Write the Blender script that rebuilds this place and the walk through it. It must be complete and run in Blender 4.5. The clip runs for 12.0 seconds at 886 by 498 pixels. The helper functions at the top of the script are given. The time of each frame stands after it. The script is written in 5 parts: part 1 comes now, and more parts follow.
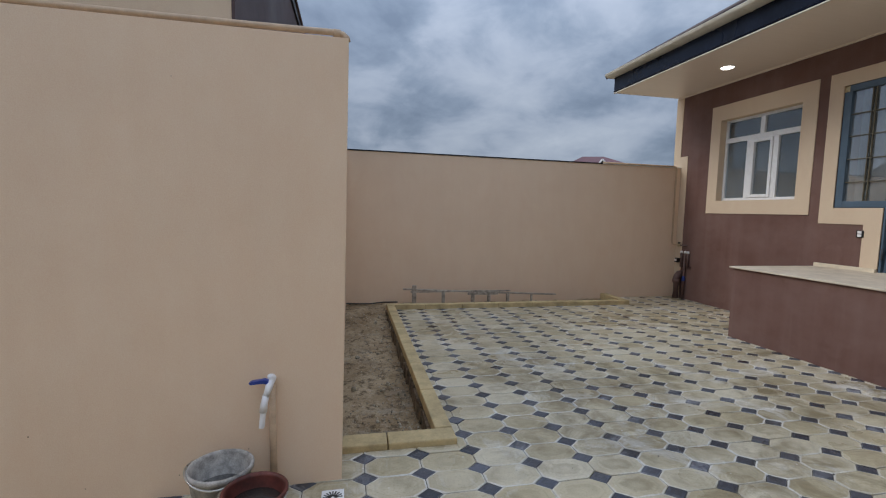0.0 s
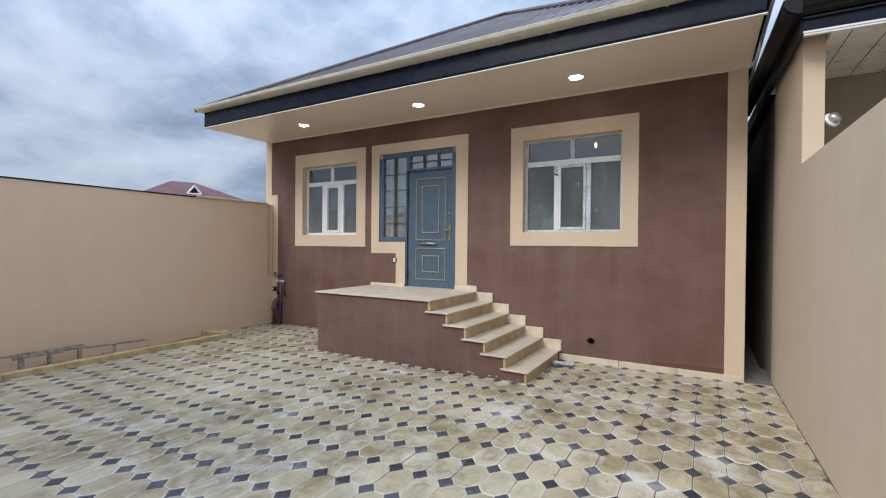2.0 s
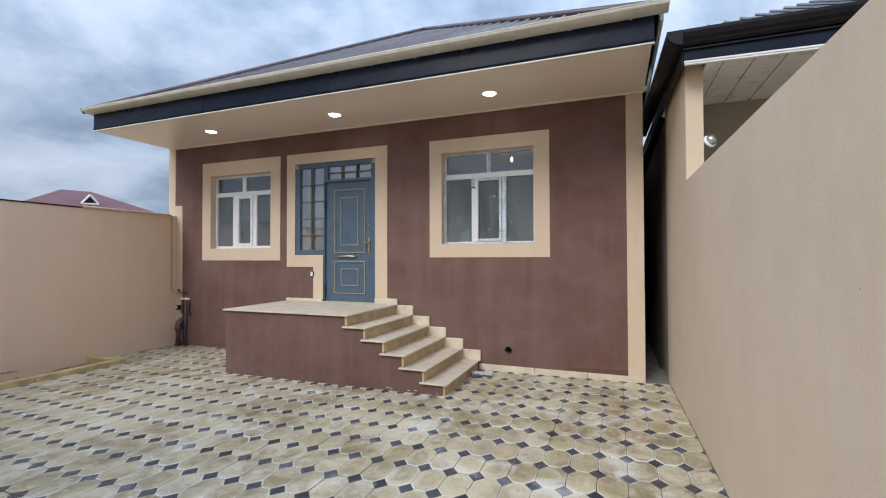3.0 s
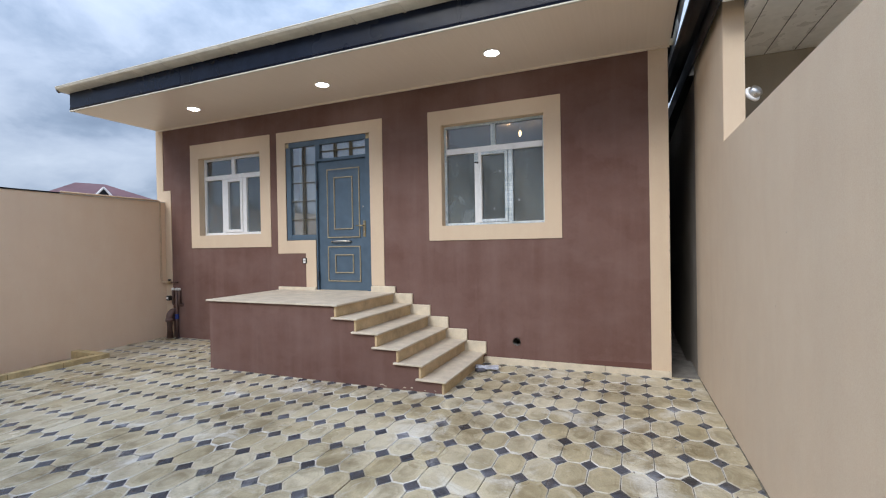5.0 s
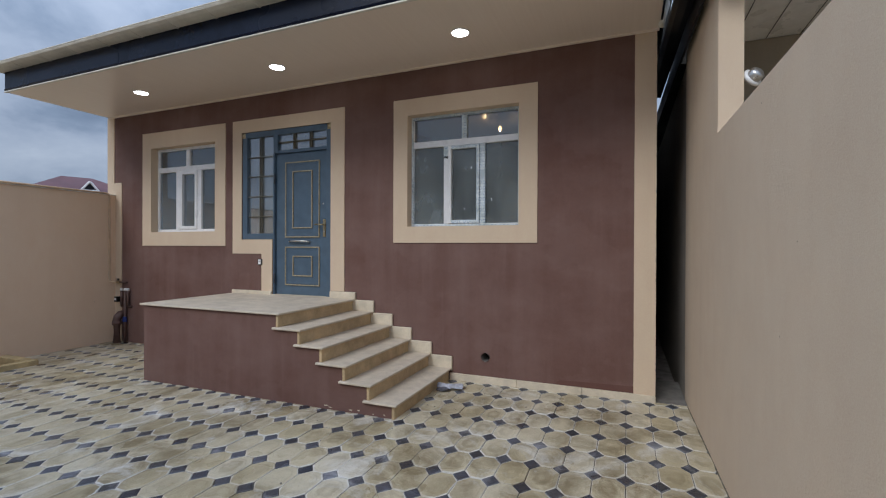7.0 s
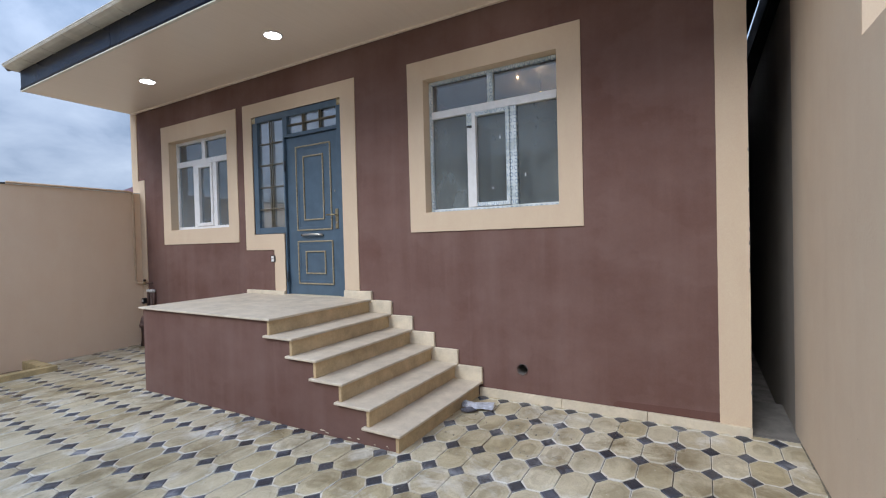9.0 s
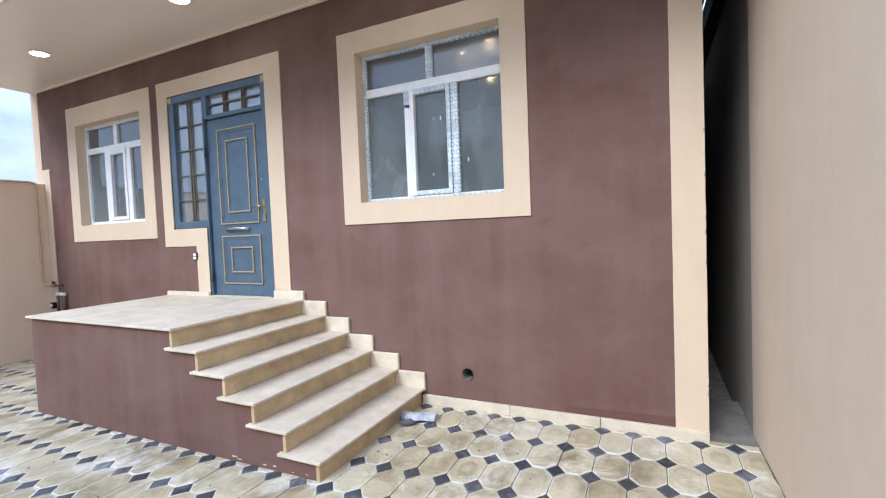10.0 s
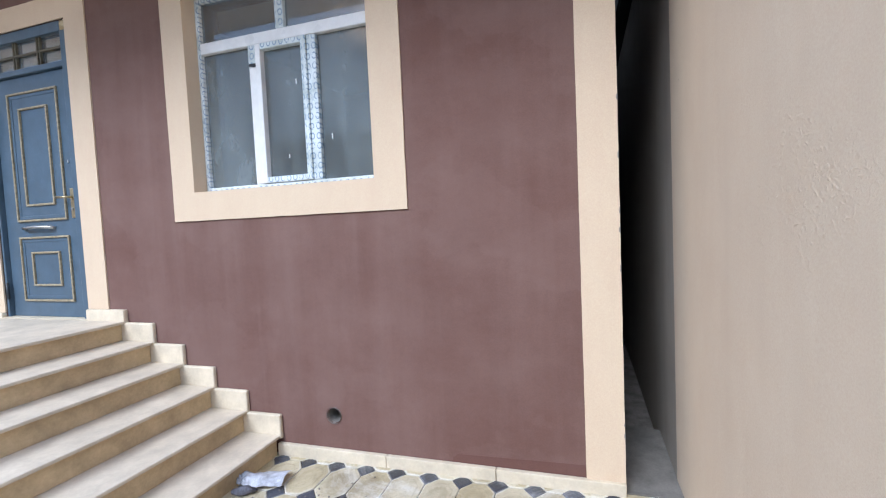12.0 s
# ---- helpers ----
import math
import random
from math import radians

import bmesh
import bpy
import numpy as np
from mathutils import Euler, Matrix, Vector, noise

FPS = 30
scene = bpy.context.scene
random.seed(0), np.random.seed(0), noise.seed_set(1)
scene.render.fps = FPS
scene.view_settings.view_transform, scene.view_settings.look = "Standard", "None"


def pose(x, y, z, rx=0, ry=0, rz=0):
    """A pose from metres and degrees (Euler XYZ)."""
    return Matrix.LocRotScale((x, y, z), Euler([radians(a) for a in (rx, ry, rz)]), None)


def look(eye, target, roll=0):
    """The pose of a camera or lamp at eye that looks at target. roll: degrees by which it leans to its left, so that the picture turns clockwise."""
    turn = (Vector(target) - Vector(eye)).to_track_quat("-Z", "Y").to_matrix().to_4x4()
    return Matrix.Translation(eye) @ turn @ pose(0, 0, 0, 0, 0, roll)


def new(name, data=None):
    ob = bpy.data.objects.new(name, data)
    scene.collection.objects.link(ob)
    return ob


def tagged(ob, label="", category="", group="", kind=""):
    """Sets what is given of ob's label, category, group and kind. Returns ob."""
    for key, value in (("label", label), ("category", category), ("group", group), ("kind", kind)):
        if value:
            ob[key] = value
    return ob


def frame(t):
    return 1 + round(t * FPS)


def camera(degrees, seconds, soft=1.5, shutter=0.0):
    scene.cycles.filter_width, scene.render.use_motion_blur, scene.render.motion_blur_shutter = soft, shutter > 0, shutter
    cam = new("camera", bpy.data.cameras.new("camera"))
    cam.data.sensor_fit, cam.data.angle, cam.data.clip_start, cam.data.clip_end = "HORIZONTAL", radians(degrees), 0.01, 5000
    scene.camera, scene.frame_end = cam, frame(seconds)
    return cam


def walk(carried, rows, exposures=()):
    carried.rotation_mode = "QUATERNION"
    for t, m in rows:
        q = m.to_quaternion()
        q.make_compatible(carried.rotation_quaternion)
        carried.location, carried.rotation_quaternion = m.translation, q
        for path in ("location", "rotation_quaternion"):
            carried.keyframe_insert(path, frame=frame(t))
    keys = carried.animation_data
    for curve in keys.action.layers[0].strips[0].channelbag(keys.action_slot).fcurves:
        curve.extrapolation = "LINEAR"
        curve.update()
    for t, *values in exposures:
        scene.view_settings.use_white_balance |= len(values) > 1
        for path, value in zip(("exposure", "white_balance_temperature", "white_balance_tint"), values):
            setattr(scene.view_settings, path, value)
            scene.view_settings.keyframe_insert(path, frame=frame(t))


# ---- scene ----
cam = camera(89.1, 12.0, soft=1.15)
PATH = [
    (0, (-0.001, 0.091, 1.582), (0.411, 2.04, 1.411), 1.4),
    (0.2, (0.023, 0.002, 1.609), (0.545, 1.926, 1.451), 0.8),
    (0.5, (0.002, -0.09, 1.588), (0.776, 1.747, 1.427), 1.5),
    (0.7, (0.018, -0.160, 1.626), (0.908, 1.623, 1.456), 1.4),
    (1, (-0.025, -0.18, 1.61), (1.14, 1.439, 1.461), 1.5),
    (1.2, (-0.042, -0.215, 1.664), (1.300, 1.263, 1.528), 1.2),
    (1.5, (-0.142, -0.197, 1.663), (1.405, 1.067, 1.563), 0.7),
    (1.7, (-0.200, -0.215, 1.682), (1.427, 0.945, 1.612), 0.3),
    (2, (-0.222, -0.22, 1.691), (1.509, 0.782, 1.673), 0.5),
    (2.5, (-0.206, -0.268, 1.712), (1.646, 0.489, 1.742), -0.0),
    (2.7, (-0.166, -0.291, 1.706), (1.702, 0.423, 1.742), -0.1),
    (4.3, (0.252, -0.369, 1.630), (2.096, 0.404, 1.634), -1.3),
    (4.5, (0.357, -0.345, 1.603), (2.199, 0.436, 1.593), -1.2),
    (5, (0.552, -0.26, 1.627), (2.396, 0.514, 1.609), -1.0),
    (5.5, (0.692, -0.256, 1.672), (2.552, 0.481, 1.652), -0.8),
    (6, (0.878, -0.324, 1.685), (2.741, 0.402, 1.714), -0.7),
    (6.5, (1.049, -0.388, 1.658), (2.901, 0.366, 1.687), -0.3),
    (7, (1.27, -0.388, 1.633), (3.122, 0.368, 1.626), 0.2),
    (7.2, (1.372, -0.363, 1.654), (3.227, 0.384, 1.642), 0.3),
    (8.8, (2.183, -0.341, 1.594), (3.918, 0.654, 1.575), -1.3),
    (9, (2.298, -0.343, 1.584), (4.034, 0.649, 1.55), -1.5),
    (9.5, (2.593, -0.31, 1.602), (4.355, 0.634, 1.556), -1.3),
    (9.7, (2.672, -0.322, 1.583), (4.443, 0.606, 1.532), -1.6),
    (10, (2.808, -0.352, 1.593), (4.615, 0.503, 1.513), -2.3),
    (10.2, (2.894, -0.414, 1.558), (4.746, 0.337, 1.477), -2.4),
    (10.5, (3.085, -0.54, 1.608), (5.023, -0.06, 1.498), -2.3),
    (10.7, (3.144, -0.597, 1.575), (5.107, -0.228, 1.482), -2.4),
    (11, (3.311, -0.635, 1.583), (5.28, -0.295, 1.48), -3.5),
    (11.2, (3.388, -0.617, 1.558), (5.359, -0.295, 1.453), -3.6),
    (11.5, (3.585, -0.563, 1.576), (5.558, -0.251, 1.481), -2.8),
    (12, (3.807, -0.481, 1.582), (5.712, 0.117, 1.474), -2.6),
]
EXPOSURES = [(0.0, 0.60, 6500, 10), (0.5, 0.58, 6490, 10), (0.7, 0.62, 6480, 10), (1.0, 1.0, 6460, 10), (1.5, 1.10, 6450, 10), (2.5, 1.12, 6430, 10), (4.5, 1.13, 6330, 10), (5.5, 1.18, 6280, 10), (6.0, 1.10, 6220, 10), (6.5, 0.60, 6170, 10), (7.2, 0.61, 6130, 10), (8.8, 0.68, 6050, 10), (9.0, 1.08, 6030, 10), (9.5, 1.63, 5890, 10), (10.5, 1.80, 5710, 10), (12.0, 1.78, 5600, 10)]
walk(cam, [(t, look(eye, target, roll)) for t, eye, target, roll in PATH], EXPOSURES)

# ---- world and light: an overcast sky ----
SUN_EL, SUN_AZ = 40.0, 253.0
world = bpy.data.worlds.new("world")
scene.world = world
world.use_nodes = True
wn, wl = world.node_tree.nodes, world.node_tree.links
wn.clear()


def wnode(kind, **values):
    n = wn.new(kind)
    for key, value in values.items():
        n.inputs[key].default_value = value
    return n


sky = wnode("ShaderNodeTexSky")
sky.sky_type = "NISHITA"
sky.sun_disc = False
sky.sun_elevation, sky.sun_rotation = radians(SUN_EL), radians(SUN_AZ)
sky.air_density, sky.dust_density = 1.0, 2.0
w_out, w_bg = wnode("ShaderNodeOutputWorld"), wnode("ShaderNodeBackground", Strength=0.121)
w_tc, w_map = wnode("ShaderNodeTexCoord"), wnode("ShaderNodeMapping")
w_map.inputs["Scale"].default_value = (1.0, 1.0, 1.9)
w_map.inputs["Location"].default_value = (0.35, 0.1, 0.2)
w_noise = wnode("ShaderNodeTexNoise", Scale=1.25, Detail=8.0, Roughness=0.55, Distortion=0.25)
w_fine = wnode("ShaderNodeTexNoise", Scale=3.4, Detail=8.0, Roughness=0.55, Distortion=0.35)
w_mix = wnode("ShaderNodeMix", Factor=0.36)
w_ramp = wn.new("ShaderNodeValToRGB")
for i, (pos, col) in enumerate(((0.38, (1.2, 1.56, 2.2, 1)), (0.46, (1.75, 2.2, 2.95, 1)), (0.54, (2.6, 3.05, 3.85, 1)), (0.68, (3.5, 3.95, 4.7, 1)))):
    e = w_ramp.color_ramp.elements[i] if i < 2 else w_ramp.color_ramp.elements.new(pos)
    e.position, e.color = pos, col
w_cloud = wnode("ShaderNodeMix")
w_cloud.data_type = "RGBA"
w_cloud.inputs[0].default_value = 0.92
# the clouds lie on a high level sheet, so that they flatten towards the horizon
w_dir, w_lift, w_flat = wn.new("ShaderNodeSeparateXYZ"), wn.new("ShaderNodeMath"), wn.new("ShaderNodeCombineXYZ")
wl.new(w_tc.outputs["Generated"], w_dir.inputs[0])
w_lift.operation, w_lift.use_clamp = "MULTIPLY_ADD", False
w_lift.inputs[1].default_value, w_lift.inputs[2].default_value = 0.8, 0.28
wl.new(w_dir.outputs[2], w_lift.inputs[0])
for k in (0, 1):
    w_div = wn.new("ShaderNodeMath")
    w_div.operation = "DIVIDE"
    wl.new(w_dir.outputs[k], w_div.inputs[0])
    wl.new(w_lift.outputs[0], w_div.inputs[1])
    wl.new(w_div.outputs[0], w_flat.inputs[k])
wl.new(w_flat.outputs[0], w_map.inputs["Vector"])
wl.new(w_map.outputs["Vector"], w_noise.inputs["Vector"])
wl.new(w_map.outputs["Vector"], w_fine.inputs["Vector"])
wl.new(w_noise.outputs[0], w_mix.inputs[2])
wl.new(w_fine.outputs[0], w_mix.inputs[3])
wl.new(w_mix.outputs[0], w_ramp.inputs[0])
wl.new(sky.outputs[0], w_cloud.inputs[6])
wl.new(w_ramp.outputs[0], w_cloud.inputs[7])
# an overcast sky is about three times as bright overhead as at the horizon
w_sep = wn.new("ShaderNodeSeparateXYZ")
w_up = wn.new("ShaderNodeMapRange")
w_up.interpolation_type = "SMOOTHSTEP"
for i, v in enumerate((0.1, 1.0, 0.66, 2.05)):
    w_up.inputs[1 + i].default_value = v
w_grad = wnode("ShaderNodeMix")
w_grad.data_type, w_grad.blend_type = "RGBA", "MULTIPLY"
w_grad.inputs[0].default_value = 1.0
wl.new(w_tc.outputs["Generated"], w_sep.inputs[0])
wl.new(w_sep.outputs[2], w_up.inputs[0])
wl.new(w_cloud.outputs[2], w_grad.inputs[6])
wl.new(w_up.outputs[0], w_grad.inputs[7])
wl.new(w_grad.outputs[2], w_bg.inputs["Color"])
wl.new(w_bg.outputs[0], w_out.inputs["Surface"])

sun_data = bpy.data.lights.new("sun", "SUN")
sun_data.energy, sun_data.angle, sun_data.color = 0.9, radians(28), (1.0, 0.96, 0.9)
sun = new("sun", sun_data)
sun.rotation_euler = Euler((radians(90 - SUN_EL), 0, radians(SUN_AZ)))


# ---- materials ----
class Mat:
    """A small builder for node materials."""

    def __init__(self, name, rough=0.7, metal=0.0, spec=0.5):
        self.m = bpy.data.materials.new(name)
        self.m.use_nodes = True
        self.n, self.l = self.m.node_tree.nodes, self.m.node_tree.links
        self.p = self.n["Principled BSDF"]
        self.p.inputs["Roughness"].default_value = rough
        self.p.inputs["Metallic"].default_value = metal
        self.p.inputs["Specular IOR Level"].default_value = spec

    def pos(self, scale=(1, 1, 1)):
        g = self.n.new("ShaderNodeNewGeometry")
        m = self.n.new("ShaderNodeMapping")
        m.inputs["Scale"].default_value = scale
        self.l.new(g.outputs["Position"], m.inputs["Vector"])
        return m.outputs[0]

    def noise(self, scale, detail=4.0, rough=0.55, vec=None, stretch=(1, 1, 1), distort=0.0):
        t = self.n.new("ShaderNodeTexNoise")
        t.inputs["Scale"].default_value, t.inputs["Detail"].default_value = scale, detail
        t.inputs["Roughness"].default_value, t.inputs["Distortion"].default_value = rough, distort
        self.l.new(vec if vec is not None else self.pos(stretch), t.inputs["Vector"])
        return t.outputs[0]

    def remap(self, value, a, b, lo=0.0, hi=1.0):
        r = self.n.new("ShaderNodeMapRange")
        for i, v in enumerate((a, b, lo, hi)):
            r.inputs[1 + i].default_value = v
        self.l.new(value, r.inputs[0])
        return r.outputs[0]

    def math(self, op, a, b=None):
        r = self.n.new("ShaderNodeMath")
        r.operation = op
        for i, v in enumerate((a, b)):
            if v is None:
                continue
            if isinstance(v, (int, float)):
                r.inputs[i].default_value = v
            else:
                self.l.new(v, r.inputs[i])
        return r.outputs[0]

    def mix(self, fac, a, b, blend="MIX"):
        r = self.n.new("ShaderNodeMix")
        r.data_type, r.blend_type = "RGBA", blend
        for i, v in ((0, fac), (6, a), (7, b)):
            if isinstance(v, (int, float)):
                r.inputs[i].default_value = v
            elif isinstance(v, tuple):
                r.inputs[i].default_value = (*v, 1.0)
            else:
                self.l.new(v, r.inputs[i])
        return r.outputs[2]

    def color(self, c):
        if isinstance(c, tuple):
            self.p.inputs["Base Color"].default_value = (*c, 1)
        else:
            self.l.new(c, self.p.inputs["Base Color"])
        return self

    def bump(self, height, strength=0.3, distance=0.01):
        b = self.n.new("ShaderNodeBump")
        b.inputs["Strength"].default_value, b.inputs["Distance"].default_value = strength, distance
        self.l.new(height, b.inputs["Height"])
        self.l.new(b.outputs[0], self.p.inputs["Normal"])
        return self

    def roughness(self, v):
        self.l.new(v, self.p.inputs["Roughness"])
        return self


def painted(name, base, dirt, streak=0.35, bump=0.35, rough=0.85, fleck=None, depth=0.006, pimples=0.0, patch=0.0):
    """Rolled facade paint: broad blotches, faint vertical streaks, fine grain, now and then a speck or a pimple."""
    m = Mat(name, rough, spec=0.25)
    broad = m.remap(m.noise(1.1, 6, 0.65, stretch=(1, 1, 1.6)), 0.35, 0.7)
    runs = m.remap(m.noise(1.6, 4, 0.6, stretch=(1.9, 1.9, 0.16)), 0.42, 0.72)
    trowel = m.noise(4, 6, 0.62, stretch=(1.5, 1.5, 0.7))
    grain = m.noise(170, 4, 0.7)
    c = m.mix(m.math("MULTIPLY", broad, 0.45), base, dirt)
    c = m.mix(m.math("MULTIPLY", runs, streak), c, dirt)
    c = m.mix(0.07, c, m.mix(m.remap(trowel, 0.3, 0.7), (0.25, 0.25, 0.25), (0.8, 0.8, 0.8)), "OVERLAY")
    c = m.mix(0.14, c, m.mix(m.remap(grain, 0.3, 0.7), (0.2, 0.2, 0.2), (0.85, 0.85, 0.85)), "OVERLAY")
    if patch:
        lap = m.noise(0.9, 7, 0.55, stretch=(1, 1, 1.3))
        c = m.mix(m.math("MULTIPLY", m.remap(lap, 0.515, 0.53), patch), c, dirt)
        drip = m.remap(m.noise(1.0, 5, 0.55, stretch=(5, 5, 0.3)), 0.60, 0.70)
        c = m.mix(m.math("MULTIPLY", drip, patch * 1.6), c, dirt)
    if fleck:
        v = m.n.new("ShaderNodeTexVoronoi")
        v.inputs["Scale"].default_value = 4.2
        m.l.new(m.pos(), v.inputs["Vector"])
        c = m.mix(m.remap(v.outputs["Distance"], 0.014, 0.022, 0.7, 0.0), c, fleck)
    m.color(c)
    h = m.math("ADD", m.math("MULTIPLY", m.noise(160, 3, 0.65), 0.35), m.math("MULTIPLY", trowel, 0.14))
    if pimples:
        where = m.math("MULTIPLY", m.remap(m.noise(3.2, 5, 0.65, stretch=(1, 1, 0.7)), 0.45, 0.60), m.remap(m.noise(0.9, 3, 0.5), 0.44, 0.56, 0.15, 1.0))
        lumps = m.math("MULTIPLY", m.remap(m.noise(62, 3, 0.55), 0.50, 0.70), where)
        h = m.math("ADD", h, m.math("MULTIPLY", lumps, pimples))
    return m.bump(h, bump, depth).m


def plain(name, col, rough=0.5, metal=0.0, wear=0.12, scale=25, bump=0.1, spec=0.5):
    """A coated surface with slight wear in colour, gloss and relief."""
    m = Mat(name, rough, metal, spec)
    n = m.noise(scale, 4, 0.6)
    dark = tuple(v * (1 - 2 * wear) for v in col)
    light = tuple(min(1, v * (1 + wear)) for v in col)
    c = m.mix(m.remap(n, 0.3, 0.7), dark, light)
    m.color(m.mix(min(0.3, wear), c, m.mix(m.remap(m.noise(scale * 9, 4, 0.7), 0.35, 0.65), (0.25, 0.25, 0.25), (0.8, 0.8, 0.8)), "OVERLAY"))
    m.roughness(m.remap(m.noise(scale * 0.4, 3), 0.3, 0.7, max(0.05, rough - 0.08), min(1, rough + 0.12)))
    return m.bump(m.noise(scale * 3, 3), bump, 0.003).m


M_BROWN = painted("brown_paint", (0.134, 0.071, 0.058), (0.226, 0.150, 0.132), 0.34, 0.3, patch=0.12)
M_CREAM = painted("cream_paint", (0.64, 0.51, 0.375), (0.60, 0.47, 0.34), 0.2, 0.25)
M_TAN = painted("tan_paint", (0.80, 0.61, 0.438), (0.73, 0.55, 0.392), 0.3, 0.5, fleck=(0.12, 0.08, 0.06))
M_TAN_ROUGH = painted("tan_rough_plaster", (0.71, 0.58, 0.435), (0.63, 0.515, 0.39), 0.45, 0.5, fleck=(0.2, 0.14, 0.1), depth=0.007, pimples=0.55)
# dim grey plaster; on the gap walls its darkness also carries the shade
M_DIMWALL = painted("dim_render", (0.36, 0.33, 0.29), (0.28, 0.255, 0.225), 0.5, 0.6)
# a darker copy of the render above: the veranda's shade is in its colour
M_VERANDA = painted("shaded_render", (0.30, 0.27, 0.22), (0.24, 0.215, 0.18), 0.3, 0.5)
M_STONE = plain("limestone", (0.64, 0.56, 0.43), 0.6, wear=0.09, scale=7, bump=0.12)
M_RISER = plain("limestone_yellow", (0.55, 0.415, 0.24), 0.6, wear=0.14, scale=5, bump=0.15)
M_TREAD = plain("limestone_top", (0.605, 0.528, 0.42), 0.6, wear=0.09, scale=6, bump=0.2)
M_KERB = plain("kerb_stone", (0.54, 0.42, 0.22), 0.75, wear=0.16, scale=6, bump=0.3)
def make_soffit():
    m = Mat("soffit_pvc", 0.3, spec=0.5)
    m.color(m.mix(m.noise(3, 3, 0.5, stretch=(0.4, 14, 1)), (0.76, 0.655, 0.555), (0.83, 0.725, 0.625)))
    return m.bump(m.noise(4, 3, 0.6, stretch=(0.6, 22, 1)), 0.05, 0.002).m


M_SOFFIT = make_soffit()
M_FASCIA = plain("navy_sheet", (0.008, 0.012, 0.026), 0.24, wear=0.2, scale=2.0, bump=0.6, spec=0.2)
M_BLACK = plain("black_sheet", (0.010, 0.011, 0.014), 0.38, wear=0.2, scale=4, bump=0.2, spec=0.22)
M_GUTTER = plain("cream_gutter", (0.68, 0.65, 0.57), 0.4, wear=0.08, scale=5, bump=0.1)
M_ROOF = plain("brown_roof_sheet", (0.085, 0.065, 0.07), 0.42, wear=0.15, scale=3, bump=0.1)
M_ROOFGREY = plain("grey_roof_sheet", (0.10, 0.10, 0.11), 0.45, wear=0.15, scale=3, bump=0.1)
M_REDROOF = plain("red_roof_sheet", (0.15, 0.07, 0.078), 0.6, wear=0.1, scale=0.6)
M_PVC = plain("white_pvc", (0.78, 0.79, 0.80), 0.3, wear=0.04, scale=12, bump=0.03)
M_BLUE = plain("grey_blue_paint", (0.074, 0.118, 0.168), 0.4, wear=0.08, scale=7, bump=0.15)
M_BAR = plain("dull_gold_bar", (0.13, 0.11, 0.07), 0.5, metal=0.2, wear=0.2, scale=40)
M_GOLD = plain("brushed_gold_paint", (0.38, 0.325, 0.22), 0.5, metal=0.25, wear=0.2, scale=40)
M_BRASS = plain("brass", (0.48, 0.40, 0.25), 0.35, metal=0.9, wear=0.15, scale=30)
M_STEEL = plain("brushed_steel", (0.55, 0.54, 0.52), 0.3, metal=0.9, wear=0.1, scale=30)
M_DARKMETAL = plain("dark_hinge", (0.03, 0.04, 0.055), 0.45, wear=0.2)
M_TUBE = plain("tan_pipe", (0.58, 0.42, 0.28), 0.5, wear=0.1, scale=15)
M_BROWNPIPE = plain("brown_pipe", (0.13, 0.075, 0.062), 0.5, wear=0.15, scale=15)
M_WHITE = plain("white_plastic", (0.82, 0.82, 0.82), 0.35, wear=0.03)
M_BLUEPL = plain("blue_plastic", (0.02, 0.05, 0.28), 0.35, wear=0.15)
M_BLACKPL = plain("black_plastic", (0.012, 0.012, 0.012), 0.4)
M_RUST = plain("weathered_bar", (0.44, 0.38, 0.31), 0.85, wear=0.3, scale=18, bump=0.5)
M_CONCRETE = plain("rough_concrete", (0.24, 0.22, 0.20), 0.9, wear=0.2, scale=9, bump=0.8)
M_DARKSHEET = plain("dark_brown_sheet", (0.075, 0.045, 0.045), 0.65, wear=0.15, scale=3)
M_BUCKET = plain("grey_bucket", (0.42, 0.40, 0.37), 0.7, wear=0.3, scale=14, bump=0.4)
M_REDBUCKET = plain("maroon_bucket", (0.12, 0.03, 0.022), 0.55, wear=0.3, scale=10, bump=0.2)
M_MORTAR = plain("dried_mortar", (0.26, 0.25, 0.235), 0.9, wear=0.35, scale=20, bump=0.7)
M_WATER = plain("murky_water", (0.05, 0.045, 0.04), 0.08, wear=0.1)


def make_glass(name, tint=(0.9, 0.95, 0.97), rough=0.0, ior=1.52, clear=0.72, spec=0.5, dust=0.0):
    m = Mat(name, rough, spec=spec)
    smear = m.remap(m.noise(2.2, 5, 0.65, stretch=(1, 1, 0.5)), 0.32, 0.68, min(0.95, clear + 0.22), clear)
    if dust:
        runs = m.remap(m.noise(3.4, 7, 0.72, stretch=(1.4, 1.4, 0.7), distort=0.6), 0.40, 0.66, 0.0, dust)
        spots = m.remap(m.noise(26, 4, 0.7), 0.60, 0.70, 0.0, dust * 0.8)
        smear = m.math("SUBTRACT", smear, m.math("MAXIMUM", runs, spots))
    m.l.new(smear, m.p.inputs["Transmission Weight"])
    m.p.inputs["IOR"].default_value = ior
    m.roughness(m.remap(m.noise(5, 5, 0.6), 0.35, 0.75, rough, rough + 0.08))
    return m.color(tint).m


M_GLASS_DOOR = make_glass("door_glass", (0.66, 0.73, 0.78), ior=2.5, clear=0.72)
M_GLASS = make_glass("window_glass", (0.37, 0.43, 0.475), ior=1.8, clear=0.70)
M_GLASS_DUSTY = make_glass("dusty_window_glass", (0.33, 0.38, 0.40), rough=0.03, ior=1.5, clear=0.62, spec=0.36, dust=0.12)


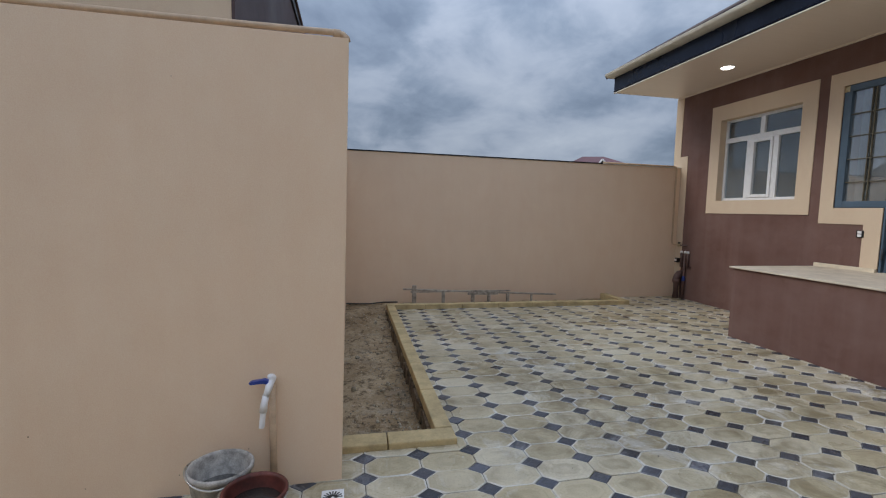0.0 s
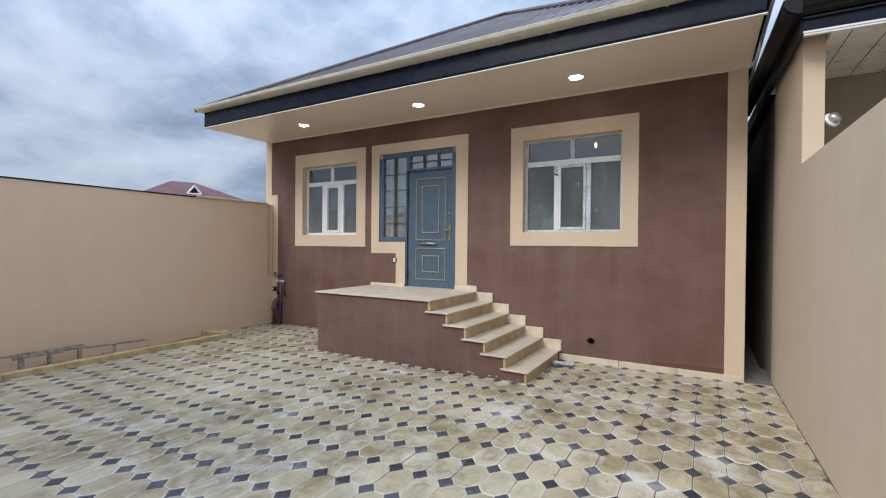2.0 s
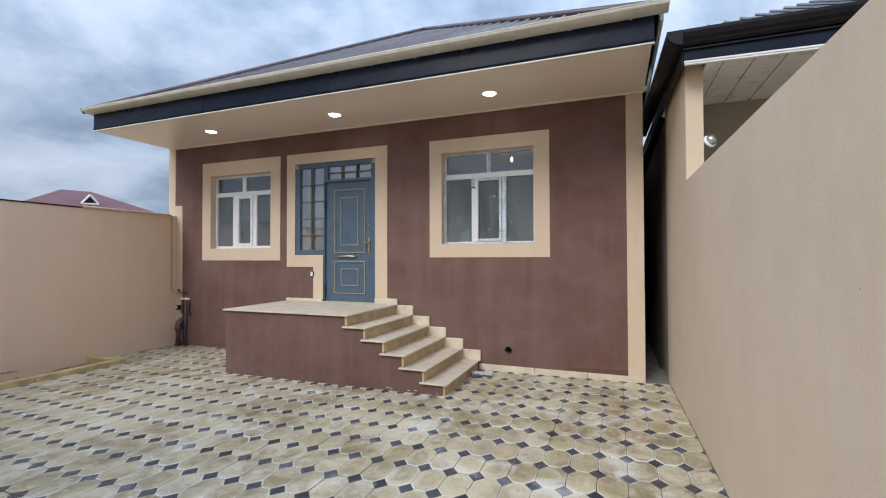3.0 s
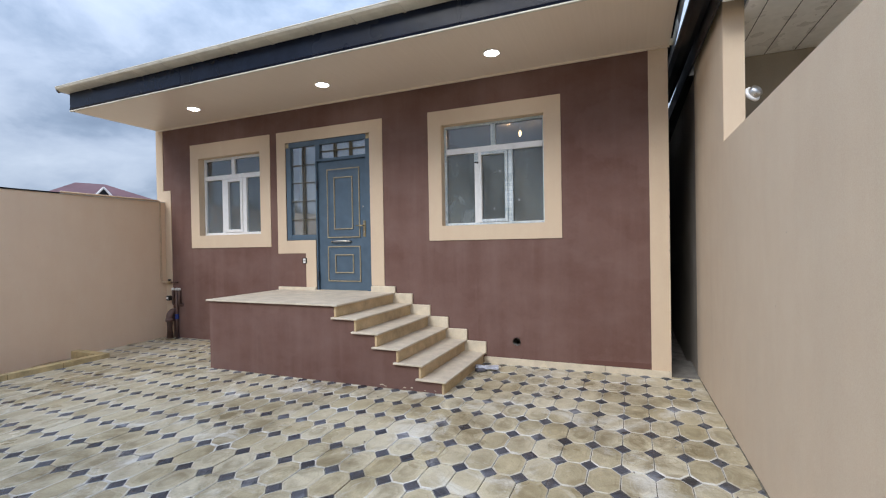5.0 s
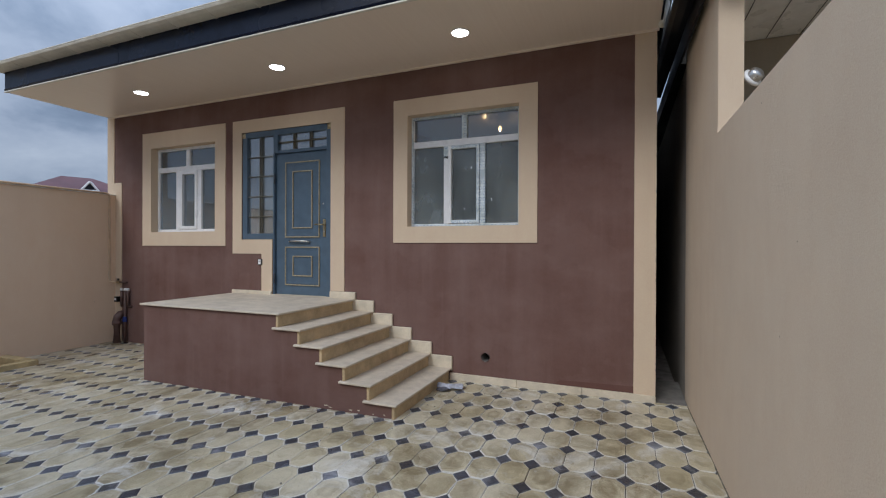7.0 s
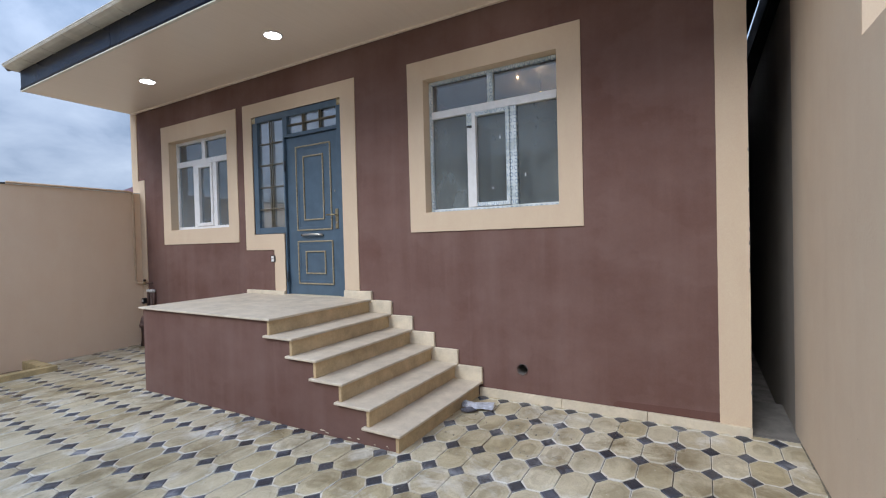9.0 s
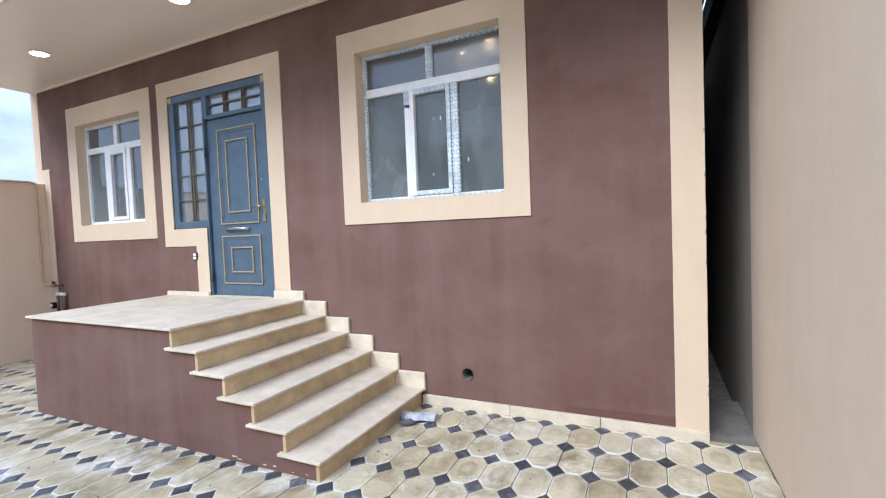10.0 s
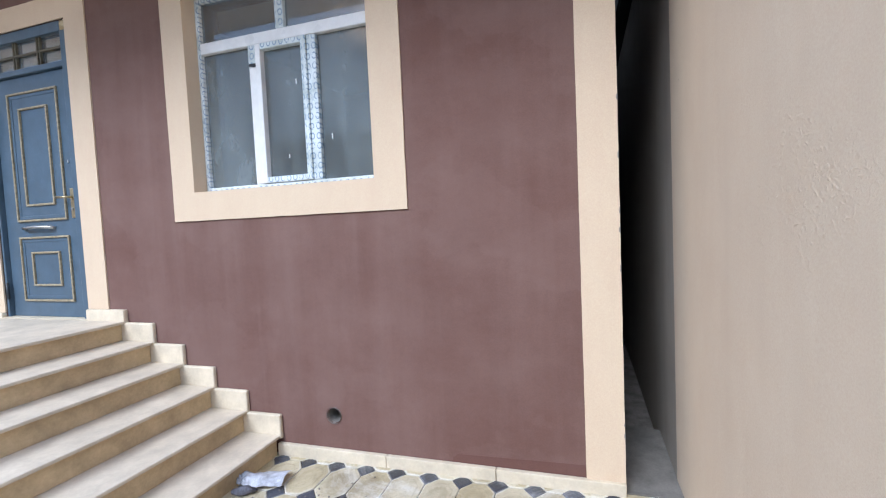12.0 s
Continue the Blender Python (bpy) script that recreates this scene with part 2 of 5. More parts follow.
def make_dirt():
    m = Mat("bed_soil", 0.95, spec=0.15)
    broad, fine = m.noise(1.7, 5, 0.6), m.noise(30, 5, 0.65)
    c = m.mix(m.remap(broad, 0.35, 0.65), (0.29, 0.20, 0.11), (0.56, 0.435, 0.28))
    c = m.mix(m.remap(fine, 0.52, 0.72, 0, 0.7), c, (0.60, 0.52, 0.42))
    c = m.mix(m.remap(m.noise(13, 6, 0.7), 0.50, 0.62, 0, 0.8), c, (0.12, 0.085, 0.05))
    c = m.mix(m.remap(m.noise(2.6, 5, 0.65), 0.55, 0.66, 0, 0.4), c, (0.44, 0.40, 0.33))
    m.color(c)
    return m.bump(m.math("ADD", fine, m.noise(110, 3)), 0.9, 0.02).m


M_DIRT = make_dirt()


def make_paver(name, base, pale, stain, edge, rough, diag):
    """Cast paving: UV carries the place inside the piece, one at its edges; diag gives its slanted edges."""
    m = Mat(name, rough, spec=0.4)
    info = m.n.new("ShaderNodeObjectInfo")
    isl = m.n.new("ShaderNodeNewGeometry")
    rnd = m.math("FRACT", m.math("ADD", info.outputs["Random"], isl.outputs["Random Per Island"]))
    uv = m.n.new("ShaderNodeUVMap")
    uv.uv_map = "UVMap"
    sep = m.n.new("ShaderNodeSeparateXYZ")
    m.l.new(uv.outputs[0], sep.inputs[0])
    au, av = m.math("ABSOLUTE", sep.outputs[0]), m.math("ABSOLUTE", sep.outputs[1])
    rad = m.math("MAXIMUM", m.math("MAXIMUM", au, av), m.math("ADD", m.math("MULTIPLY", au, diag[0]), m.math("MULTIPLY", av, diag[1])))
    wob = m.noise(16, 5, 0.7)
    broad = m.noise(0.75, 6, 0.65, distort=0.5)
    swirl = m.noise(3.6, 7, 0.68, distort=0.7)
    c = m.mix(rnd, base, pale)
    mixed = tuple(0.6 * u + 0.4 * v for u, v in zip(base, stain))
    c = m.mix(m.math("MULTIPLY", m.remap(m.math("FRACT", m.math("MULTIPLY", rnd, 7.0)), 0.72, 1.0), 0.45), c, mixed)
    c = m.mix(m.math("MULTIPLY", m.math("MULTIPLY", m.remap(broad, 0.37, 0.57), m.remap(swirl, 0.38, 0.60)), 0.8), c, stain)
    c = m.mix(m.remap(m.noise(1.7, 7, 0.7, distort=0.9), 0.55, 0.68, 0.0, 0.7), c, edge)
    # a damp ring in the middle of some pieces, a thin pale bloom along the edges
    mid = m.math("ADD", rad, m.math("MULTIPLY", wob, 0.5))
    damp = m.remap(m.noise(1.9, 3, 0.5), 0.45, 0.62, 0.0, 0.42)
    oval = m.math("MULTIPLY", m.math("MULTIPLY", m.remap(mid, 0.74, 0.86, 1.0, 0.0), m.remap(mid, 0.35, 0.6, 0.35, 1.0)), damp)
    c = m.mix(oval, c, stain)
    c = m.mix(m.math("MULTIPLY", m.remap(m.math("ADD", rad, m.math("MULTIPLY", wob, 0.16)), 0.985, 1.03), m.remap(m.noise(2.2, 5), 0.40, 0.62, 0.12, 0.85)), c, edge)
    step = m.math("MULTIPLY", m.remap(rad, 0.66, 0.69), m.remap(rad, 0.71, 0.74, 1.0, 0.0))
    c = m.mix(m.math("MULTIPLY", step, 0.12), c, stain)
    c = m.mix(m.remap(m.noise(75, 5, 0.75), 0.52, 0.74, 0, 0.5), c, stain)
    drop = m.n.new("ShaderNodeTexVoronoi")
    drop.inputs["Scale"].default_value = 9.0
    m.l.new(m.pos(), drop.inputs["Vector"])
    c = m.mix(m.math("MULTIPLY", m.remap(drop.outputs["Distance"], 0.035, 0.06, 0.9, 0.0), m.remap(m.noise(3.3, 2), 0.5, 0.56)), c, edge)
    m.color(c)
    m.roughness(m.remap(m.noise(1.1, 4), 0.4, 0.65, rough - 0.2, rough + 0.12))
    ring = m.math("ADD", m.remap(rad, 0.18, 0.24, 0.3, 0.0), m.remap(rad, 0.64, 0.74, 0.7, 0.0))
    return m.bump(m.math("ADD", ring, m.math("MULTIPLY", m.noise(80, 5, 0.7), 0.6)), 0.5, 0.006).m


M_PAVER = make_paver("cream_paver", (0.52, 0.445, 0.285), (0.66, 0.60, 0.455), (0.20, 0.155, 0.08), (0.76, 0.75, 0.71), 0.45, (0.74, 0.62))
M_DOT = make_paver("slate_paver", (0.028, 0.034, 0.052), (0.125, 0.135, 0.168), (0.05, 0.045, 0.04), (0.42, 0.43, 0.46), 0.42, (1.0, 1.0))
M_GROUT = plain("paving_bed", (0.17, 0.15, 0.115), 0.95, wear=0.3, scale=20, bump=0.4)


def make_film(name):
    """Protective film with printed marks on the window profile."""
    m = Mat(name, 0.4, spec=0.4)
    sep = m.n.new("ShaderNodeSeparateXYZ")
    m.l.new(m.pos(), sep.inputs[0])
    wob = m.math("MULTIPLY", m.noise(9, 2, 0.5), 0.2)
    up, along = (m.math("SUBTRACT", m.math("FRACT", m.math("ADD", m.math("MULTIPLY", sep.outputs[k], f), wob)), 0.5) for k, f in ((2, 15.0), (1, 20.0)))
    dist = m.math("SQRT", m.math("ADD", m.math("MULTIPLY", up, up), m.math("MULTIPLY", along, along)))
    ringed = m.math("MULTIPLY", m.remap(dist, 0.20, 0.27), m.remap(dist, 0.33, 0.40, 1, 0))
    fold = m.remap(m.math("ABSOLUTE", m.math("SUBTRACT", m.noise(9, 4, 0.6), 0.5)), 0.004, 0.010, 0.45, 0.0)
    ringed = m.math("MAXIMUM", m.math("MULTIPLY", ringed, 0.8), fold)
    breakup = m.remap(m.noise(40, 2), 0.36, 0.46)
    c = m.mix(m.remap(m.noise(7, 4), 0.4, 0.65), (0.70, 0.77, 0.81), (0.50, 0.56, 0.56))
    m.color(m.mix(m.math("MULTIPLY", ringed, breakup), c, (0.13, 0.23, 0.38)))
    return m.bump(m.noise(60, 3), 0.3, 0.002).m


M_FILM = make_film("printed_film")


def emit(name, col, strength):
    m = Mat(name, 0.4)
    m.p.inputs["Emission Color"].default_value = (*col, 1)
    m.p.inputs["Emission Strength"].default_value = strength
    return m.color((0.9, 0.9, 0.9)).m


M_LED = emit("led_disc", (1.0, 0.98, 0.96), 8.0)
M_BULB = emit("warm_bulb", (1.0, 0.55, 0.22), 9.0)


# ---- mesh helpers ----
def box(bm, x0, x1, y0, y1, z0, z1, bevel=0.0):
    r = bmesh.ops.create_cube(bm, size=1.0, matrix=Matrix.LocRotScale(((x0 + x1) / 2, (y0 + y1) / 2, (z0 + z1) / 2), None, (abs(x1 - x0), abs(y1 - y0), abs(z1 - z0))))
    if bevel:
        edges = {e for v in r["verts"] for e in v.link_edges}
        bmesh.ops.bevel(bm, geom=list(edges), offset=bevel, segments=2, profile=0.5, affect="EDGES")
    return bm


def boxm(*a, bevel=0.0):
    return box(bmesh.new(), *a, bevel=bevel)


def tube(bm, pts, r, sides=12, caps=True):
    """A round tube along a line of points."""
    rings = []
    for i, p in enumerate(pts):
        p = Vector(p)
        d = (Vector(pts[min(i + 1, len(pts) - 1)]) - Vector(pts[max(i - 1, 0)])).normalized()
        q = d.to_track_quat("Z", "Y")
        rr = r[i] if isinstance(r, (list, tuple)) else r
        rings.append([bm.verts.new(p + q @ Vector((rr * math.cos(a), rr * math.sin(a), 0))) for a in (2 * math.pi * k / sides for k in range(sides))])
    for a, b in zip(rings, rings[1:]):
        for k in range(sides):
            bm.faces.new((a[k], a[(k + 1) % sides], b[(k + 1) % sides], b[k]))
    if caps:
        bm.faces.new(rings[0][::-1])
        bm.faces.new(rings[-1])
    return bm


def tubem(pts, r, sides=12, caps=True):
    return tube(bmesh.new(), pts, r, sides, caps)


def lathe(bm, profile, centre=(0, 0, 0), sides=28):
    """Turned shape: (radius, height) pairs about an upright axis."""
    rings = []
    for rr, h in profile:
        rings.append([bm.verts.new((centre[0] + rr * math.cos(a), centre[1] + rr * math.sin(a), centre[2] + h)) for a in (2 * math.pi * k / sides for k in range(sides))])
    for a, b in zip(rings, rings[1:]):
        for k in range(sides):
            bm.faces.new((a[k], a[(k + 1) % sides], b[(k + 1) % sides], b[k]))
    bm.faces.new(rings[0][::-1])
    bm.faces.new(rings[-1])
    return bm


def smooth(ob, on=True):
    for p in ob.data.polygons:
        p.use_smooth = on
    return ob


def part(name, bm, material, parent=None, label="", smoothed=False):
    me = bpy.data.meshes.new(name)
    bmesh.ops.recalc_face_normals(bm, faces=bm.faces)
    bm.to_mesh(me)
    bm.free()
    me.materials.append(material)
    ob = new(name, me)
    if parent is not None:
        ob.parent = parent
    if label:
        ob["label"] = label
    if smoothed:
        smooth(ob)
    return ob


def thing(name, label, category, kind="", group=""):
    return tagged(new(name), label, category, group, kind)


def structure(name, bm, material, label, category):
    return tagged(part(name, bm, material), label, category, kind="structure")


def prism(bm, outline, axis, a, b):
    """Extrude a closed outline between a and b along axis 0, 1 or 2."""
    def at(u, v, w):
        p = [u, v]
        p.insert(axis, w)
        return p
    lo, hi = [[bm.verts.new(at(u, v, w)) for u, v in outline] for w in (a, b)]
    n = len(outline)
    bm.faces.new(lo)
    bm.faces.new(hi[::-1])
    for i in range(n):
        bm.faces.new((lo[i], lo[(i + 1) % n], hi[(i + 1) % n], hi[i]))
    return bm


def pierced(bm, x0, x1, ys, zs, holes):
    """A wall slab between two x, cut by cells; cells whose middle lies in a hole (y0, y1, z0, z1) stay open."""
    ys, zs = sorted(set(ys)), sorted(set(zs))
    def open_at(i, j):
        if i < 0 or j < 0 or i >= len(ys) - 1 or j >= len(zs) - 1:
            return True
        y, z = (ys[i] + ys[i + 1]) / 2, (zs[j] + zs[j + 1]) / 2
        return any(a < y < b and c < z < d for a, b, c, d in holes)
    def quad(*c):
        bm.faces.new([bm.verts.new(p) for p in c])
    for i in range(len(ys) - 1):
        for j in range(len(zs) - 1):
            if open_at(i, j):
                continue
            a, b, c, d = ys[i], ys[i + 1], zs[j], zs[j + 1]
            quad((x0, a, c), (x0, b, c), (x0, b, d), (x0, a, d))
            quad((x1, a, c), (x1, b, c), (x1, b, d), (x1, a, d))
            if open_at(i - 1, j):
                quad((x0, a, c), (x1, a, c), (x1, a, d), (x0, a, d))
            if open_at(i + 1, j):
                quad((x0, b, c), (x1, b, c), (x1, b, d), (x0, b, d))
            if open_at(i, j - 1):
                quad((x0, a, c), (x1, a, c), (x1, b, c), (x0, b, c))
            if open_at(i, j + 1):
                quad((x0, a, d), (x1, a, d), (x1, b, d), (x0, b, d))
    bmesh.ops.remove_doubles(bm, verts=bm.verts, dist=1e-5)
    return bm


# ---- plan ----
F = 6.421                                     # face of the house front
Y_S, Y_N = -0.66, 8.13                        # its two corners
SOFFIT = 3.895
X_E = 4.975                                   # fascia
Y_FAR = 7.92                                  # face of the far yard wall
Y_NEAR = 2.64                                 # face of the wall with the tap
X_NEAR = -0.035                               # its free end


def gz(y):
    """Height of the paving, which falls slightly away from the side wall."""
    return 0.032 - 0.007 * (y + 0.5)


# ---- yard walls ----
structure("ground", boxm(-400, 500, -400, 500, -0.62, -0.45), M_DIRT, "bare brown earth around the plots", "ground")

bm = prism(bmesh.new(), [(-8, -0.5), (X_E + 7, -0.5), (X_E + 7, 2.52), (F - 0.002, 2.52), (-0.1, 2.552), (-8, 2.56)], 1, Y_FAR, Y_FAR + 0.2)
structure("wall_north", bm, M_TAN, "tan painted yard wall with a thin dark coping", "wall")
structure("coping", prism(bmesh.new(), [(-8, 2.562), (-0.1, 2.554), (4.7, 2.531), (4.7, 2.549), (-0.1, 2.572), (-8, 2.58)], 1, Y_FAR - 0.012, Y_FAR + 0.21), M_BLACK, "thin dark sheet coping on the tan wall", "coping")
structure("coping", prism(bmesh.new(), [(4.705, 2.531), (F - 0.01, 2.522), (F - 0.01, 2.534), (4.705, 2.543)], 1, Y_FAR - 0.008, Y_FAR + 0.20), M_WHITE, "pale bare end of the wall coping", "coping")

bm = prism(bmesh.new(), [(-6.2, -0.5), (X_NEAR, -0.5), (X_NEAR + 0.03, 2.486), (-0.9, 2.488), (-6.2, 2.50)], 1, Y_NEAR, Y_NEAR + 0.22)
structure("wall_tap", bm, M_TAN, "tan painted yard wall with specks and a free end", "wall")
structure("wall_return", boxm(-0.245, X_NEAR - 0.004, Y_NEAR + 0.221, Y_FAR - 0.001, -0.5, 2.47), M_TAN, "tan painted wall closing the planting bed", "wall")
structure("wall_west", boxm(-6.4, -6.201, -6.0, Y_FAR - 0.001, -0.5, 2.7), M_TAN, "tan painted wall opposite the house", "wall")

# the side wall runs slightly askew, low along the yard and tall where the neighbour's house begins
YS0, SKEW = -0.962, 0.022


def side_y(x):
    return YS0 - (6.6 - x) * SKEW


bm = bmesh.new()
for x0, x1, z0, z1 in ((-6.2, 5.06, 2.565, 2.472),):
    v = [bm.verts.new(p) for p in ((x0, side_y(x0), -0.5), (x1, side_y(x1), -0.5), (x1, side_y(x1), z1), (x0, side_y(x0), z0),
                                   (x0, side_y(x0) - 0.2, -0.5), (x1, side_y(x1) - 0.2, -0.5), (x1, side_y(x1) - 0.2, z1), (x0, side_y(x0) - 0.2, z0))]
    for f in ((0, 1, 2, 3), (4, 5, 6, 7), (0, 1, 5, 4), (1, 2, 6, 5), (2, 3, 7, 6), (3, 0, 4, 7)):
        bm.faces.new([v[i] for i in f])
structure("wall_south", bm, M_TAN_ROUGH, "tan plastered side wall, rough patches of plaster showing", "wall")

# ---- planting bed, kerbs ----
bm = bmesh.new()
bmesh.ops.create_grid(bm, x_segments=70, y_segments=150, size=1.0, matrix=Matrix.LocRotScale((2.35, 5.45, 0), None, (2.65, 2.55, 1)))
for v in bm.verts:
    x, y = v.co.x, v.co.y
    base = -0.20 + 0.13 * max(0.0, min(1.0, (y - 5.6) / 1.9))
    v.co.z = base + 0.035 * noise.noise((x * 3, y * 3, 0)) + 0.022 * noise.noise((x * 11, y * 11, 3)) + 0.012 * noise.noise((x * 30, y * 30, 5))
for f in [f for f in bm.faces if f.calc_center_median().x > 0.72 and f.calc_center_median().y < 7.2]:
    bm.faces.remove(f)
bed = structure("bed_soil", bm, M_DIRT, "bare uneven brown soil with rubble in the planting bed", "soil")
smooth(bed)

kerb = thing("kerb", "yellow cut-stone kerb edging round the planting bed", "kerb", kind="structure")
def kerb_run(x0, y0, x1, y1, n, top=0.052):
    for i in range(n):
        a, b = i / n, (i + 1) / n
        if abs(x1 - x0) > abs(y1 - y0):
            q = (x1 - x0) / n
            bm = boxm(x0 + q * i + 0.003, x0 + q * (i + 1) - 0.003, y0 - 0.06, y0 + 0.06, -0.035, top + random.uniform(-0.003, 0.003), bevel=0.008)
        else:
            q = (y1 - y0) / n
            bm = boxm(x0 - 0.062, x0 + 0.062, y0 + q * i + 0.003, y0 + q * (i + 1) - 0.003, -0.035, top + random.uniform(-0.003, 0.003), bevel=0.008)
        part("kerb_stone", bm, M_KERB, kerb)
kerb_run(0.668, 3.09, 0.668, 7.19, 6)
kerb_run(0.606, 7.255, 4.95, 7.255, 7)
for x0, x1 in ((X_NEAR, 0.26), (0.266, 0.73)):
    part("kerb_stone", boxm(x0, x1, 2.925, 3.085, -0.035, 0.052, bevel=0.01), M_KERB, kerb)
part("kerb_stone", boxm(4.80, 4.93, 7.32, Y_FAR, -0.12, 0.058, bevel=0.008), M_KERB, kerb)
bm = bmesh.new()
for k in range(46):
    y = 3.02 + k * 0.092
    w = random.uniform(0.0, 0.03)
    box(bm, 0.612 - w, 0.722, y, y + 0.092, -0.45, -0.0345 - random.uniform(0.0, 0.012))
box(bm, X_NEAR, 0.722, 2.935, 3.075, -0.45, -0.0345)
structure("kerb_footing", bm, plain("footing_mortar", (0.19, 0.145, 0.095), 0.95, wear=0.4, scale=14, bump=0.9), "dark lumpy mortar footing under the kerb", "footing")

# ---- house: front wall and body ----
HOLES = [(5.54, 7.01, 1.865, 3.275), (3.38, 4.405, 0.93, 3.345), (4.39, 4.995, 1.742, 3.345), (0.765, 2.21, 1.89, 3.315), (1.10, 1.23, 0.26, 0.39)]
ys = [Y_S, Y_N] + [v for h in HOLES for v in h[:2]]
zs = [-0.3, 0.2, 4.0] + [v for h in HOLES for v in h[2:]]
front = structure("wall_east", pierced(bmesh.new(), F, F + 0.34, ys, zs, HOLES), M_BROWN, "dark brown painted house front with cream bands", "wall")
# round mouth of the drain sleeve
bm = bmesh.new()
cy, cz, rr = 1.165, 0.325, 0.052
outer = [(cy + s * 0.065, cz + u * 0.065) for s, u in ((1, 0), (1, 1), (0, 1), (-1, 1), (-1, 0), (-1, -1), (0, -1), (1, -1))]
ring_o = [bm.verts.new((F + 0.0015, *p)) for p in outer for _ in (0,)]
ring_i = [bm.verts.new((F + 0.0015, cy + rr * math.cos(math.pi * k / 4), cz + rr * math.sin(math.pi * k / 4))) for k in range(8)]
for k in range(8):
    bm.faces.new((ring_o[k], ring_o[(k + 1) % 8], ring_i[(k + 1) % 8], ring_i[k]))
part("hole_surround", bm, M_BROWN, front)
sleeve = bmesh.new()
lathe(sleeve, [(rr + 0.006, 0.0), (rr + 0.006, 0.3), (rr, 0.3), (rr, 0.0)], sides=20)
for f in [f for f in sleeve.faces if len(f.verts) > 4]:
    sleeve.faces.remove(f)
bmesh.ops.transform(sleeve, matrix=pose(F - 0.004, cy, cz, 0, 90, 0), verts=sleeve.verts)
part("drain_sleeve", sleeve, M_CONCRETE, front, "open grey pipe end in the wall")
# added black cap that stands in for the darkness deep in the sleeve
part("sleeve_dark_cap", boxm(F + 0.20, F + 0.21, 1.10, 1.23, 0.26, 0.39), M_BLACKPL, front)

structure("wall_side_south", boxm(F + 0.341, 17.0, Y_S, Y_S + 0.3, -0.3, 4.0), M_DIMWALL, "side wall of the house in the narrow gap, coloured dim for its shade", "wall")
structure("wall_side_north", boxm(F + 0.341, 17.0, Y_N - 0.3, Y_N, -0.3, 4.0), M_CREAM, "cream side wall of the house", "wall")
structure("wall_back", boxm(17.001, 17.3, Y_S, Y_N, -0.3, 4.0), M_CREAM, "back wall of the house", "wall")

# cream bands
rb = random.Random(5)


def hand_edge(p, q, free):
    """Points from p towards q, wandering a little where the edge was cut in by hand."""
    n = max(1, int(math.dist(p, q) / 0.09))
    pts = []
    for i in range(n):
        s = i / n
        w = rb.uniform(-0.0011, 0.0011) if free and i else 0.0
        dx, dy = (q[0] - p[0]) / math.dist(p, q), (q[1] - p[1]) / math.dist(p, q)
        pts.append((p[0] + (q[0] - p[0]) * s - dy * w, p[1] + (q[1] - p[1]) * s + dx * w))
    return pts


def band(name, label, *boxes):
    """Flat painted bands: y0, y1, z0, z1 and which of the sides (low y, high y, low z, high z) are free edges."""
    t = thing(name, label, "trim", kind="structure")
    for y0, y1, z0, z1, free in boxes:
        c = [(y0, z0), (y1, z0), (y1, z1), (y0, z1)]
        outline = [p for i, side in enumerate("brtl") for p in hand_edge(c[i], c[(i + 1) % 4], side in free)]
        part("band", prism(bmesh.new(), outline, 0, F - 0.012, F + 0.004), M_CREAM, t)
    return t


def surround(y0, y1, z0, z1, a0, a1, b0, b1, label):
    return band("trim", label, (y0, y1, b1, z1, "lrt"), (y0, y1, z0, b0, "lrb"), (y0, a0, b0, b1, "l"), (a1, y1, b0, b1, "r"))


surround(5.325, 7.215, 1.645, 3.53, 5.54, 7.01, 1.865, 3.275, "cream painted band framing the small window")
surround(0.555, 2.405, 1.69, 3.517, 0.765, 2.21, 1.89, 3.315, "cream painted band framing the large window")
band("trim", "cream stepped band framing the blue door", (3.155, 5.175, 3.345, 3.53, "lrt"), (3.155, 3.38, 1.03, 3.345, "l"), (4.995, 5.175, 1.53, 3.345, "r"), (4.405, 4.995, 1.53, 1.742, ""), (4.405, 4.605, 0.985, 1.53, "r"))
corner_band = band("trim", "cream corner band of the house", (Y_S - 0.01, -0.46, 0.10, SOFFIT, "lr"))
for k in range(9):
    z, h, d = rb.uniform(0.3, 3.6), rb.uniform(0.012, 0.05), rb.uniform(0.003, 0.009)
    part("nick", prism(bmesh.new(), [(Y_S - 0.0115, z), (Y_S - 0.01 + d, z + h * 0.3), (Y_S - 0.01 + d * 0.7, z + h * 0.8), (Y_S - 0.0115, z + h)], 0, F - 0.0135, F - 0.0115), M_CONCRETE, corner_band, "chipped plaster edge")
band("trim", "cream corner band with a step", (7.95, Y_N + 0.005, 2.74, SOFFIT, "l"), (7.755, Y_FAR, -0.03, 2.74, "l"), (Y_FAR, Y_N, 2.535, 2.74, ""))

# reveals painted cream inside the window openings
def reveal(y0, y1, z0, z1, depth=0.12):
    t = thing("reveal", "cream painted window reveal", "trim", kind="structure")
    e = 0.006
    for b in ((y0 - 0.002, y0 + e, z0, z1), (y1 - e, y1 + 0.002, z0, z1), (y0 + e, y1 - e, z1 - e, z1 + 0.002), (y0 + e, y1 - e, z0 - 0.002, z0 + e)):
        part("reveal_face", boxm(F - 0.0125, F + depth, *b), M_CREAM, t)
reveal(5.54, 7.01, 1.865, 3.275)
reveal(0.765, 2.21, 1.89, 3.315)

